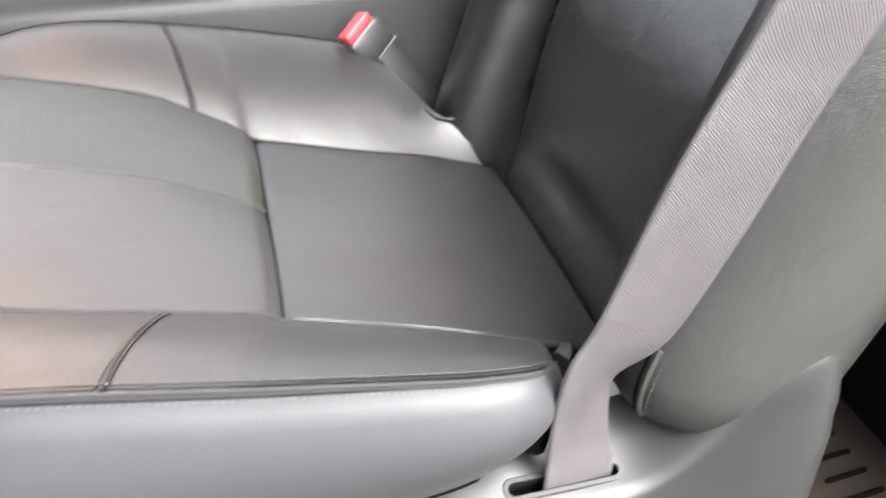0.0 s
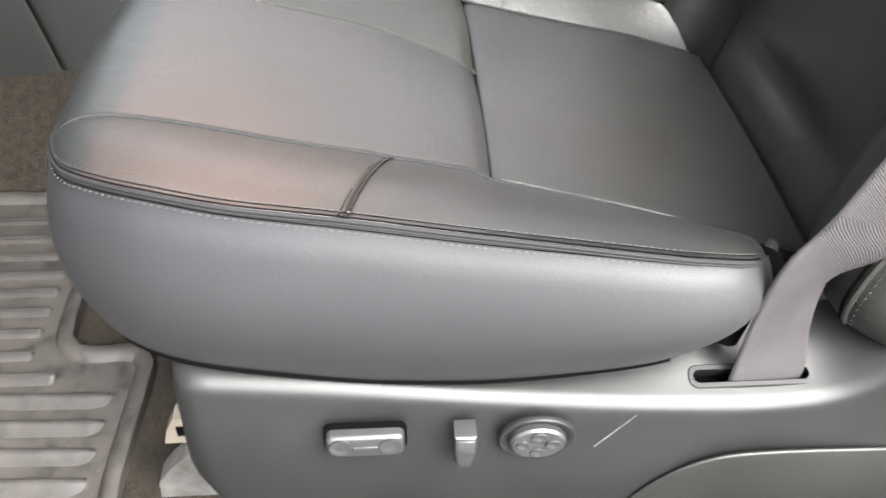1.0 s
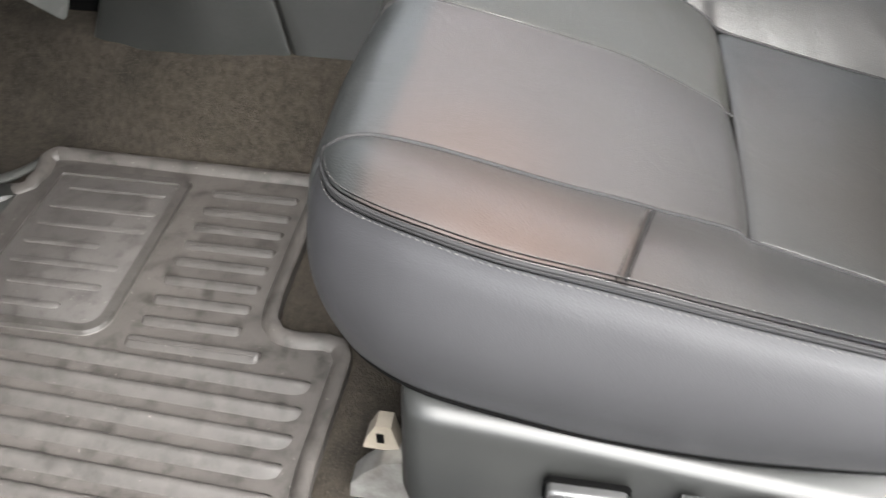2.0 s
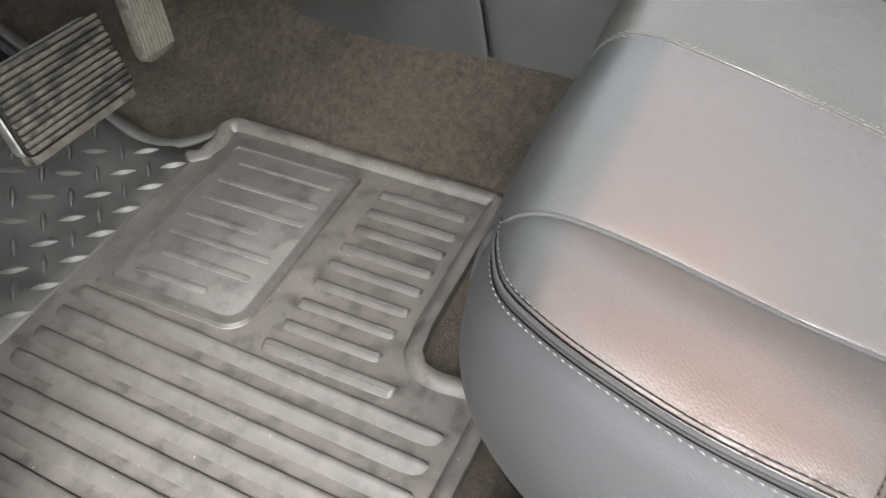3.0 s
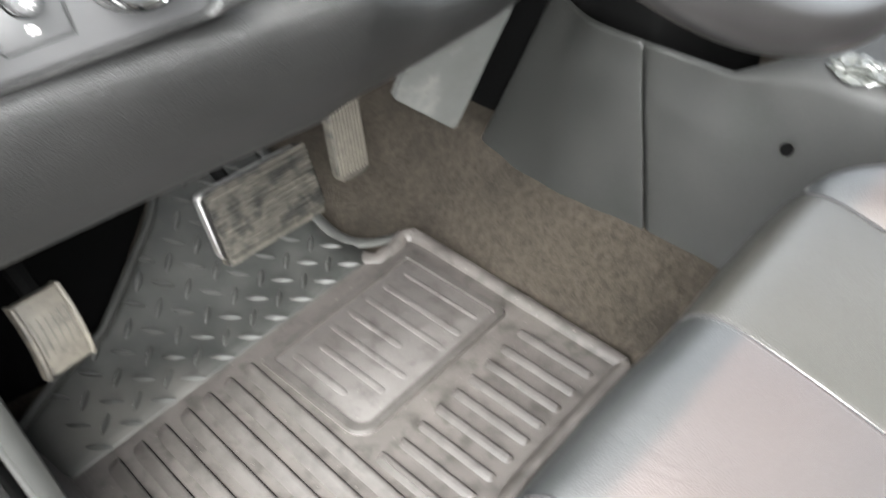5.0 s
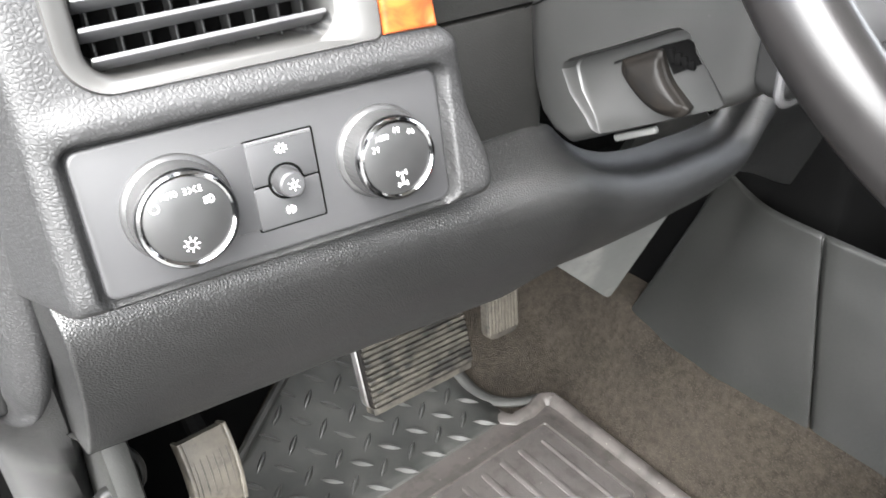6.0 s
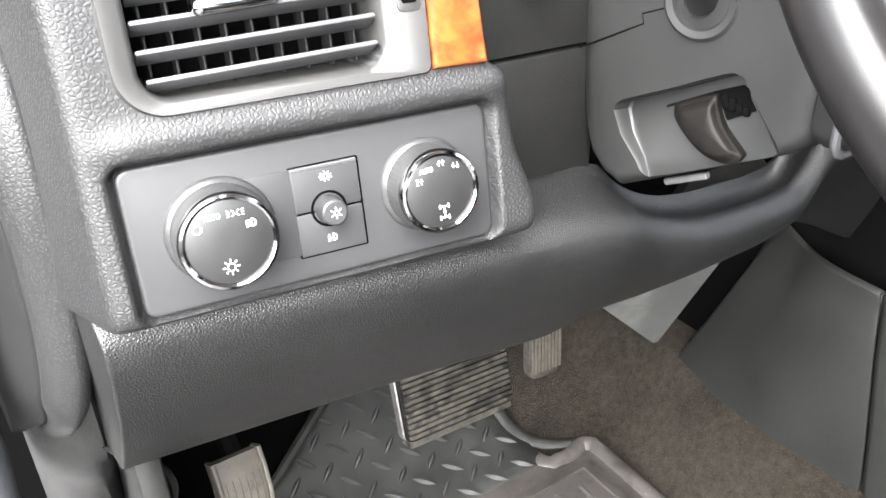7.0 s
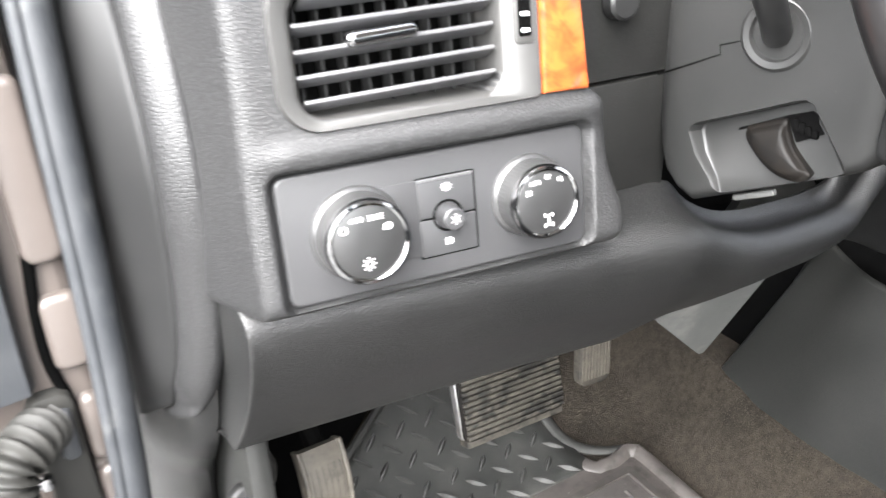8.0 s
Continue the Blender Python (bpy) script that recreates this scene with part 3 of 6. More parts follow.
single("floor_far", box((1.45, 0.0, 0.0), (0.66, 2.6, 0.04), 0.01), M_CARPET, "dark carpet on the far side of the tunnel", kind="structure")
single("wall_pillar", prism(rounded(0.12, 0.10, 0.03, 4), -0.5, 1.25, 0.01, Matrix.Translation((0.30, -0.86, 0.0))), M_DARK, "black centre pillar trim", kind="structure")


# ---- driver's seat ----
CX = 0.685
PROFILE = curve([(-0.272, 0.219), (-0.18, 0.249), (-0.10, 0.271), (-0.04, 0.287), (0.0, 0.2985), (0.012, 0.3085), (0.032, 0.3185), (0.067, 0.3345), (0.10, 0.3475), (0.17, 0.366),
                 (0.235, 0.381), (0.268, 0.386), (0.288, 0.382), (0.302, 0.369), (0.311, 0.348), (0.314, 0.315), (0.307, 0.270), (0.288, 0.232), (0.26, 0.215)], 260)
I0 = int(np.argmin(abs(PROFILE[:, 0]) + 10 * (PROFILE[:, 1] > 0.33)))
TOP = PROFILE[:int(np.argmax(PROFILE[:, 0]))]


def seat_z(y):
    return float(np.interp(y, TOP[:, 0], TOP[:, 1]))


def edge_x(y):
    """Half width of the insert: narrower at the back."""
    return along([-0.28, -0.19, -0.12, -0.05, 0.005, 0.04, 0.075, 0.115, 0.25, 0.275, 0.289, 0.297], [0.168, 0.166, 0.158, 0.155, 0.1555, 0.1655, 0.1765, 0.1825, 0.185, 0.187, 0.190, 0.194], y)


def insert(i0, i1, a0, a1, sides, n=34):
    """A stretch of the insert between two fractions of its width; pads sink towards the seams."""
    rows = []
    pr = PROFILE[i0:i1 + 1]
    L = np.r_[0, np.cumsum(np.linalg.norm(np.diff(pr, axis=0), axis=1))]
    tang = np.gradient(pr, axis=0)
    for (y, z), t, s in zip(pr, tang, L):
        half = edge_x(min(y, 0.297))
        if z < 0.34 and y > 0.2:
            half = 0.194 + 0.015 * smooth01(0.36, 0.25, z)
        nrm = np.array((-t[1], t[0])) / np.linalg.norm(t)
        row = []
        for a in np.concatenate([[0, 0.012, 0.03], np.linspace(0.06, 0.94, n), [0.97, 0.988, 1]]):
            f = a0 + (a1 - a0) * a
            x = CX + half * f
            width = half * (a1 - a0)
            d = 0.0
            for k, dist in enumerate((a * width, (1 - a) * width, s, L[-1] - s)):
                if sides[k]:
                    d += sides[k] * math.exp(-dist / 0.0035)
            d += -0.0035 * math.sin(math.pi * a)
            wob = 0.0012 * noise.noise(Vector((x * 14, y * 14, 3.1)))
            row.append((x, y - nrm[0] * (d - wob), z - nrm[1] * (d - wob)))
        rows.append(row)
    return sheet(rows)


seat = thing("driver_seat", "black leather power driver seat with light grey stitching and worn creases", "car seat", (CX, 0.0, 0.0))
# Black core; its colour stands in for shade in the cushion's gaps.
cushion = part("cushion_core", box((CX, -0.03, 0.14), (0.53, 0.46, 0.13), 0.03), M_GROOVE, seat)
part("insert_front", insert(I0, len(PROFILE) - 1, -1, 0.035, (0.0008, 0.0004, 0.004, 0)), M_LEATHER_WORN, seat, solid=0.012, core=(CX, -0.02, 0.18))
part("insert_front", insert(I0, len(PROFILE) - 1, 0.035, 1, (0.0004, 0.0008, 0.004, 0)), M_LEATHER, seat, solid=0.012, core=(CX, -0.02, 0.18))
part("insert_rear", insert(0, I0, -1, 1, (0.0008, 0.0008, 0, 0.006)), M_LEATHER_REAR, seat, solid=0.012, core=(CX, -0.02, 0.18))

# bolsters: between the insert's edge and the piping
PIPE = [(-0.205, -0.215, 0.270), (-0.230, -0.198, 0.286), (-0.255, -0.182, 0.302), (-0.276, -0.164, 0.318), (-0.290, -0.145, 0.331), (-0.296, -0.122, 0.339), (-0.299, -0.098, 0.345), (-0.301, -0.027, 0.360), (-0.301, 0.041, 0.373), (-0.299, 0.104, 0.384),
        (-0.294, 0.167, 0.391), (-0.281, 0.215, 0.393), (-0.263, 0.251, 0.389), (-0.243, 0.277, 0.384), (-0.218, 0.291, 0.380), (-0.194, 0.298, 0.375)]
NB = 130


def bolster_curves(sign):
    pipe = curve(PIPE, NB) * np.array((-sign, 1, 1)) + np.array((CX, 0, 0))
    ys = np.interp(pipe[:, 1], [-0.215, -0.16, 0.104, 0.25, 0.298], [-0.262, -0.170, 0.077, 0.235, 0.2965])
    inner = np.array([(CX + sign * edge_x(y), y, seat_z(y) - 0.0022) for y in ys])
    return inner, pipe


def bolster(sign, i0, i1):
    inner, pipe = bolster_curves(sign)
    rows = []
    for i in range(i0, i1 + 1):
        y = pipe[i][1]
        end = min(1.0, (NB - 1 - i) / 16.0)
        amp = along([-0.26, -0.1, 0.05, 0.2, 0.3], [0.012, 0.014, 0.014, 0.013, 0.008], y) * (0.25 + 0.75 * math.sin(end * math.pi / 2))
        pinch = 1.0
        for b in (i0, i1):
            if 0 < b < NB - 1:
                pinch -= 0.22 * math.exp(-abs(i - b) / 0.8)
        row = []
        for t in np.concatenate([[0, 0.015, 0.04, 0.08], np.linspace(0.13, 0.90, 18), [0.94, 0.97, 0.99, 1]]):
            p = inner[i] * (1 - t) + pipe[i] * t
            h = (1 - abs(2 * t - 1) ** 2.2) * amp * pinch
            wr = 0.0010 * noise.noise(Vector((p[0] * 25, p[1] * 25, 8.0))) * math.sin(math.pi * t)
            crease = -0.0012 * max(0.0, noise.noise(Vector((p[1] * 70, p[0] * 12, 2.0)))) * smooth01(0.55, 0.85, t) * (1 - smooth01(0.93, 1, t))
            row.append((p[0] + sign * h * 0.30, p[1] + h * 0.10 * smooth01(0.2, 0.29, y), p[2] + h + wr + crease))
        rows.append(row)
    return sheet(rows)


TUCKS = {sg: int(np.argmin(abs(curve(PIPE, NB)[:, 1] - y))) for sg, y in ((-1, 0.104), (1, 0.080))}
for sg in (-1, 1):
    part("side_bolster", bolster(sg, 16 if sg < 0 else 0, TUCKS[sg]), M_LEATHER_BOLSTER, seat, solid=0.008, core=(CX, -0.02, 0.18))
    part("side_bolster", bolster(sg, TUCKS[sg], NB - 1), M_LEATHER_BOLSTER, seat, solid=0.008, core=(CX, -0.02, 0.18))

# lower edge of the side panel
LOW = [(-0.205, -0.205, 0.252), (-0.240, -0.188, 0.258), (-0.268, -0.171, 0.258), (-0.283, -0.151, 0.252), (-0.289, -0.122, 0.243), (-0.290, -0.083, 0.2335), (-0.290, 0.0, 0.225), (-0.290, 0.078, 0.228), (-0.289, 0.148, 0.238), (-0.283, 0.215, 0.248),
       (-0.263, 0.256, 0.246), (-0.235, 0.281, 0.238), (-0.198, 0.292, 0.228)]


def side_skin(sign):
    _, pipe = bolster_curves(sign)
    low = curve(LOW, NB) * np.array((-sign, 1, 1)) + np.array((CX, 0, 0))
    rows = []
    T = np.gradient(pipe, axis=0)
    for i in range(NB):
        nrm = np.array((T[i][1], -T[i][0], 0)) * sign
        nrm /= np.linalg.norm(nrm) + 1e-9
        row = []
        for t in np.concatenate([[0, 0.012, 0.03], np.linspace(0.06, 0.95, 20), [1]]):
            p = pipe[i] * (1 - t) + low[i] * t
            out = 0.019 * math.sin(math.pi * min(1, t * 0.93 + 0.02)) ** 1.0 * smooth01(-0.06, 0.16, t)
            wr = 0.0010 * noise.noise(Vector((p[0] * 12, p[1] * 12, p[2] * 12)))
            row.append(p + nrm * (out * (0.35 + 0.65 * smooth01(0.04, 0.26, i / NB)) + wr))
        rows.append(row)
    return sheet(rows), rows


skin, ROWS_NEAR = side_skin(-1)
part("side_panel", skin, M_LEATHER_SIDE, seat, solid=0.006, core=(CX, -0.02, 0.18))
# Black tube along the cushion's foot stands in for the gap's shade.
part("lower_gap_shade", tube(curve(LOW, NB)[30:] + np.array((CX - 0.0040, 0, 0.0012)), 0.0016, 8), M_GROOVE, seat, "black tube standing in for the shade of the gap along the cushion edge")
# Added black rod; it paints the shade of the gap beside the belt.
part("rear_gap_shade", tube(curve([(0.424, -0.166, 0.228), (0.426, -0.173, 0.262), (0.431, -0.180, 0.286), (0.440, -0.188, 0.292)], 20), 0.0120, 10), M_DARK, seat, "black rod standing in for the shaded gap behind the cushion side")
part("side_panel", side_skin(1)[0], M_LEATHER_SIDE, seat, solid=0.006, core=(CX, -0.02, 0.18))

# welts, dark grooves and stitch rows
for sg in (-1, 1):
    inner, pipe = bolster_curves(sg)
    face = np.array(side_skin(sg)[1])[:, 2] * 0.6 + np.array(side_skin(sg)[1])[:, 3] * 0.4
    off = np.array((sg * 0.0012, 0, -0.0030))
    pipe, face = pipe[20:], face[20:]
    part("piping", tube(pipe + off, 0.0012, 8), M_WELT, seat, "raised leather piping")
    part("piping", tube(pipe + np.array((sg * 0.0008, 0, -0.0008)), 0.0015, 8), M_WELT, seat, "raised leather piping")
    part("seam", tube(pipe + np.array((sg * -0.0010, 0, 0.0006)), 0.0006, 6), M_GROOVE, seat, "dark seam line")
    part("insert_seam", tube(inner + np.array((sg * 0.0004, 0, 0.0011)), 0.0019, 10), M_WELT, seat)
    part("seam", tube(pipe + np.array((-sg * 0.0036, 0, 0.0019)), 0.0004, 5), M_GROOVE, seat)
    part("seam", tube(face + np.array((sg * 0.0002, 0, 0.0010)), 0.0004, 5), M_GROOVE, seat)
    part("seam", tube(pipe + np.array((sg * 0.0016, 0, -0.0020)), 0.0004, 5), M_GROOVE, seat)
    st = dashes(pipe + np.array((-sg * 0.0036, 0, 0.0025)), 0.0034, 0.0016, 0.0005)
    dashes(face + np.array((sg * 0.0020, 0, -0.0002)), 0.0034, 0.0016, 0.0006, bm=st)
    tuck = np.array([inner[TUCKS[sg]] * (1 - t) + pipe[TUCKS[sg] - 20] * t + np.array((sg * 0.3, 0, 1)) * (1 - abs(2 * t - 1) ** 2.2) * 0.0112 for t in np.linspace(0.03, 0.98, 24)])
    for dy in (-0.0028, 0.0028):
        part("tuck_seam", tube(tuck + np.array((0, dy, 0.0008)), 0.0006, 6), M_GROOVE, seat)
    for dy in (-0.0028, 0.0028):
        dashes(tuck + np.array((0, dy, 0.0014)), 0.0032, 0.0014, 0.0004, bm=st)
    part("stitching", st, M_STITCH, seat, "light grey stitch rows", kind="stuff")
mid = np.array([(CX + edge_x(min(y, 0.297)) * 0.035, y, z - 0.0007) for y, z in PROFILE[I0:230]])
part("centre_seam", tube(mid, 0.0012, 6), M_WELT, seat)
st = dashes(mid + np.array((-0.0036, 0, 0.0010)), 0.0035, 0.0018, 0.0004)
dashes(mid + np.array((0.0036, 0, 0.0010)), 0.0035, 0.0018, 0.0004, bm=st)
part("stitching", st, M_STITCH, seat, "light grey stitch row", kind="stuff")
cross = np.array([(CX + a * 0.154, PROFILE[I0][0], PROFILE[I0][1] - 0.009) for a in np.linspace(-1, 1, 20)])
part("cross_seam", tube(cross, 0.002, 6), M_GROOVE, seat)

# side shield of plastic with its switches
SH_Y = [0.232, 0.12, 0.0, -0.13, -0.212, -0.262, -0.300, -0.335, -0.352, -0.372, -0.392, -0.405]
SH_T = [0.238, 0.224, 0.206, 0.191, 0.189, 0.199, 0.226, 0.267, 0.283, 0.291, 0.286, 0.268]


def shield_top(y):
    return along(SH_Y[::-1], SH_T[::-1], y)


def shield_section(y, inset=0.0, drop=0.0):
    zt = shield_top(y) - drop
    low = 0.035 + 0.11 * smooth01(0.150, 0.234, y) ** 2
    hump = smooth01(-0.22, -0.33, y)
    rise = smooth01(0.04, -0.09, y) * (1 - hump)
    sec = [(0.455, zt + 0.012 + 0.026 * rise + 0.008 * hump), (0.428, zt + 0.0118 + 0.0125 * rise + 0.013 * hump), (0.405, zt + 0.0110 + 0.0015 * rise + 0.015 * hump), (0.394, zt + 0.0080 + 0.014 * hump), (0.3875, zt + 0.0052 + 0.009 * hump), (0.3835, zt + 0.0005 + 0.004 * hump), (0.3815 - 0.001 * hump, zt - 0.006), (0.379 - 0.002 * hump, zt - 0.018),
           (0.3755, zt - 0.036), (0.3715, zt - 0.055), (0.369, (zt - 0.055 + low) / 2), (0.370, low + 0.012), (0.374, low + 0.003), (0.382, low), (0.455, low)]
    return [(x + inset * (0.455 - x) / 0.09, y, z) for x, z in sec]


secs = []
for y, ins, dr in [(0.236, 0.055, 0.02), (0.2345, 0.03, 0.008), (0.231, 0.012, 0.003), (0.225, 0.004, 0.001)] + [(y, 0.0, 0.0) for y in np.linspace(0.215, -0.372, 60)] + [(-0.381, 0.002, 0.001), (-0.390, 0.006, 0.003), (-0.398, 0.013, 0.008), (-0.404, 0.023, 0.017), (-0.408, 0.036, 0.030), (-0.410, 0.052, 0.050)]:
    secs.append(shield_section(y, ins, dr))
slot = axes((0.4060, -0.1875, 0.2025), (0, -1, 0.0), (0.91, 0, 0.41))
outer = rounded(0.096, 0.0180, 0.007, 5)
inner_l = rounded(0.088, 0.0095, 0.0045, 5)
shield = part("side_shield", carve(loft(secs), prism(inner_l, -0.024, 0.02, 0, slot)), M_SHIELD, seat, "satin dark grey plastic side shield with scuffs", angle=60)
# lower rear pocket line of the shield
arc = curve([(0.3685, -0.085, 0.075), (0.3683, -0.120, 0.125), (0.3683, -0.155, 0.150), (0.3684, -0.20, 0.157), (0.3685, -0.29, 0.155), (0.3688, -0.37, 0.150)], 40)
low_l = [(x - 0.0010, y, z) for x, y, z in arc]
low_b = [(0.366, y, 0.04) for x, y, z in arc]
part("lower_cover", sheet([[np.array(a) * (1 - t) + np.array(b) * t - np.array((0.0025 * min(1, t * 8), 0, 0)) for t in (0, 0.02, 0.1, 0.5, 1)] for a, b in zip(low_l, low_b)]), M_TUNNEL, shield, "darker lower cover", solid=0.003, core=(0.6, -0.2, 0.1))

FACE = lambda y, z: axes((0.3702, y, z), (0, -1, 0), (0.05, 0, 1))
DIAL = FACE(-0.0225, 0.1855) @ Matrix.Diagonal((1.0, 0.78, 1.0, 1.0))
rocker = part("seat_switch", prism(rounded(0.055, 0.0225, (0.005, 0.005, 0.007, 0.007), 4), -0.004, 0.010, 0.0035, FACE(0.1005, 0.1945), steps=3), M_BUTTON, seat, "grey rocker switch with two dimples")
for dy in (0.0175, -0.0175):
    part("dimple", lathe([(0.0075, 0.0), (0.0078, 0.0016), (0.0066, 0.0018), (0.004, 0.0003)], 24, FACE(0.1005 + dy, 0.1965) @ Matrix.Translation((0, 0, 0.0095))), M_BUTTON, rocker)
part("ridge", box((0, 0, 0), (0.018, 0.0025, 0.002), 0.0009, FACE(0.1005, 0.1955) @ Matrix.Translation((0, 0, 0.0102))), M_BUTTON, rocker)
part("switch_shadow_gap", prism(rounded(0.059, 0.0265, 0.006, 4), -0.002, 0.0012, 0, FACE(0.1005, 0.1958)), M_GROOVE, seat)
lever = part("recline_switch", prism([(-0.007, 0.020), (0.0085, 0.020), (0.0085, 0.000), (0.005, -0.013), (-0.003, -0.015), (-0.007, -0.008)], -0.003, 0.014, 0.003, FACE(0.031, 0.185), steps=3), M_BUTTON, seat, "small upright grey switch paddle")
part("paddle_cap", box((0, 0, 0), (0.015, 0.015, 0.004), 0.0018, FACE(0.031, 0.196) @ Matrix.Translation((0.0005, 0, 0.0135))), M_BUTTON, lever)
lumbar = part("lumbar_ring", lathe([(0.0285, -0.002), (0.0285, 0.0012), (0.0275, 0.0024), (0.0255, 0.0026), (0.0225, 0.0010), (0.0215, 0.0004)], 44, DIAL), M_SHIELD, seat, "round lumbar control ring")
part("lumbar_pad", lathe([(0.0205, 0.0), (0.0205, 0.005), (0.0185, 0.0068), (0.012, 0.0070), (0.005, 0.0060)], 44, DIAL), M_BUTTON, lumbar, "grey four-way pad")
for a in (0, 90, 180, 270):
    c = (0.011 * math.cos(radians(a)), 0.011 * math.sin(radians(a)), 0.0068)
    part("pad_lobe", lathe([(0.0058, 0), (0.0055, 0.0012), (0.0042, 0.0014), (0.002, 0.0004)], 18, DIAL @ Matrix.Translation(c)), M_BUTTON, lumbar)
# pale scuff on the shield
part("scuff", prism([(-0.014, -0.017), (-0.0128, -0.0178), (0.0136, 0.0164), (0.0128, 0.017)], 0.0002, 0.0005, 0, FACE(-0.079, 0.190)), material("pale_scuff", (0.055, 0.055, 0.054), 0.5, second=(0.018, 0.018, 0.018), mix_scale=160), shield, "pale scuff mark")

# belt slot in the shield
rings = [[(x, y, -0.006) for x, y in outer], [(x, y, -0.0002) for x, y in outer], [(x * 0.985, y * 0.93, 0.0005) for x, y in outer], [(x * 1.01, y * 1.1, 0.0005) for x, y in inner_l], [(x, y, 0.0) for x, y in inner_l], [(x, y, -0.008) for x, y in inner_l]]
bm = loft(rings, False)
bm.transform(slot @ Matrix.Translation((0, 0, 0.0012)))
part("belt_slot", bm, M_SMOOTH, shield, "belt slot bezel")
# Black floor puts the shade inside the slot into the colour.
part("slot_shade", prism(inner_l, -0.0235, -0.0225, 0, slot), M_DARK, shield)

# backrest: insert between two long bolsters, leaning back
LEAN_BACK = np.array((0, -0.34, 0.94))


def back_front(x, h):
    """The front face of the backrest, h metres up along it."""
    base = np.array((x, -0.262, 0.205)) + LEAN_BACK * h
    lumbar_swell = 0.020 * math.exp(-((h - 0.22) / 0.12) ** 2)
    dip = -0.010 * math.exp(-((h - 0.075) / 0.018) ** 2) * math.exp(-((x - CX) / 0.12) ** 2)
    return base + np.array((0, 0.94, 0.34)) * (lumbar_swell + dip - 0.010)


rows = [[back_front(CX + a * (0.155 + 0.02 * smooth01(0.1, 0.5, h)), h) - np.array((0, 0.94, 0.34)) * (0.010 * math.exp(-(1 - abs(a)) / 0.05)) for a in np.linspace(-1, 1, 44)] for h in np.linspace(-0.05, 0.62, 60)]
part("backrest_insert", sheet(rows), M_LEATHER_SHADED, seat, solid=0.02, core=(CX, -0.60, 0.45))


def back_ring(sign, h):
    k = math.sqrt(max(0.02, 1 - ((0.11 - min(h, 0.11)) / 0.0705) ** 2))
    c = np.array((CX + sign * (0.236 + 0.004 * smooth01(0.1, 0.5, h)), -0.296, 0.184)) + LEAN_BACK * h
    wx, wy = 0.064 * (0.70 + 0.30 * k), (0.098 + 0.006 * smooth01(0.05, 0.3, h)) * (0.62 + 0.38 * k)
    ring = []
    for a in np.linspace(0, 2 * math.pi, 40, endpoint=False):
        ca, sa = math.cos(a), math.sin(a)
        px = wx * np.sign(ca) * abs(ca) ** 0.72
        py = wy * np.sign(sa) * abs(sa) ** 0.72
        wr = 1 + 0.012 * noise.noise(Vector((ca * 2, h * 12, sa * 2)))
        ring.append(c + np.array((sign * px * wr, py * 0.94 * wr, py * 0.34 * wr)))
    return ring


def back_bolster(sign):
    foot = 0.0 if sign < 0 else 0.075
    rings_ = []
    for h in np.concatenate([[0.040, 0.044, 0.052, 0.064, 0.080], np.linspace(0.11, 0.62, 34)]):
        low = foot * smooth01(0.16, 0.05, h)
        rings_.append([p - LEAN_BACK * low for p in back_ring(sign, h)])
    return loft(rings_)


for sg in (-1, 1):
    part("backrest_bolster", back_bolster(sg), M_LEATHER_SHADED, seat)
part("backrest_shell", box((CX, -0.50, 0.46), (0.46, 0.06, 0.56), 0.03, Matrix.Rotation(radians(20), 4, "X")), M_TUNNEL, seat)
# stitched seam round the foot of the near bolster
def bolster_line(j, h0, h1, lift):
    """A line up the near bolster between two of its ring points."""
    i, f = int(j), j - int(j)
    pts = []
    for h in np.linspace(h0, h1, 24):
        r = back_ring(-1, h)
        pts.append((r[i] * (1 - f) + r[i + 1] * f) + np.array((-0.6, 0.8, 0)) * lift)
    return np.array(pts)


part("foot_piping", tube(bolster_line(6.5, 0.042, 0.108, 0.0), 0.0024, 8), M_LEATHER, seat, "raised piping at the foot of the backrest")
part("foot_seam", tube(bolster_line(7.0, 0.042, 0.108, 0.0), 0.0012, 6), M_GROOVE, seat)
st = dashes(bolster_line(5.8, 0.044, 0.108, 0.0008), 0.0042, 0.0026, 0.0006)
part("stitching", st, M_STITCH, seat, "light grey stitch rows", kind="stuff")

# seat track, bracket and wiring end under the cushion
track = thing("seat_track", "bare metal seat track bracket with a beige connector", "seat track", (0.47, 0.22, 0.0))
part("rail", box((0.46, 0.02, 0.03), (0.045, 0.42, 0.05), 0.006), M_STEEL, track)
part("bracket", prism([(0.16, -0.012), (0.305, -0.012), (0.302, 0.012), (0.290, 0.030), (0.270, 0.052), (0.245, 0.060), (0.16, 0.060)], -0.012, 0.012, 0.004, axes((0.470, 0, 0), (0, 1, 0), (0, 0, 1))), M_STEEL, track)
plug = part("connector", prism([(0.256, 0.052), (0.291, 0.052), (0.287, 0.068), (0.277, 0.088), (0.263, 0.088)], -0.009, 0.009, 0.002, axes((0.482, 0, 0), (0, 1, 0), (0, 0, 1))), M_BEIGE, track, "beige plastic connector")
part("socket_hole", box((0.4728, 0.2735, 0.070), (0.0016, 0.007, 0.013), 0.0005), M_GROOVE, plug)
part("wire", tube(curve([(0.478, 0.262, 0.06), (0.47, 0.272, 0.03), (0.462, 0.268, 0.0)], 14), 0.0018, 6), M_GROOVE, track)
part("rail", box((CX + 0.22, 0.02, 0.03), (0.045, 0.42, 0.05), 0.006), M_STEEL, track)

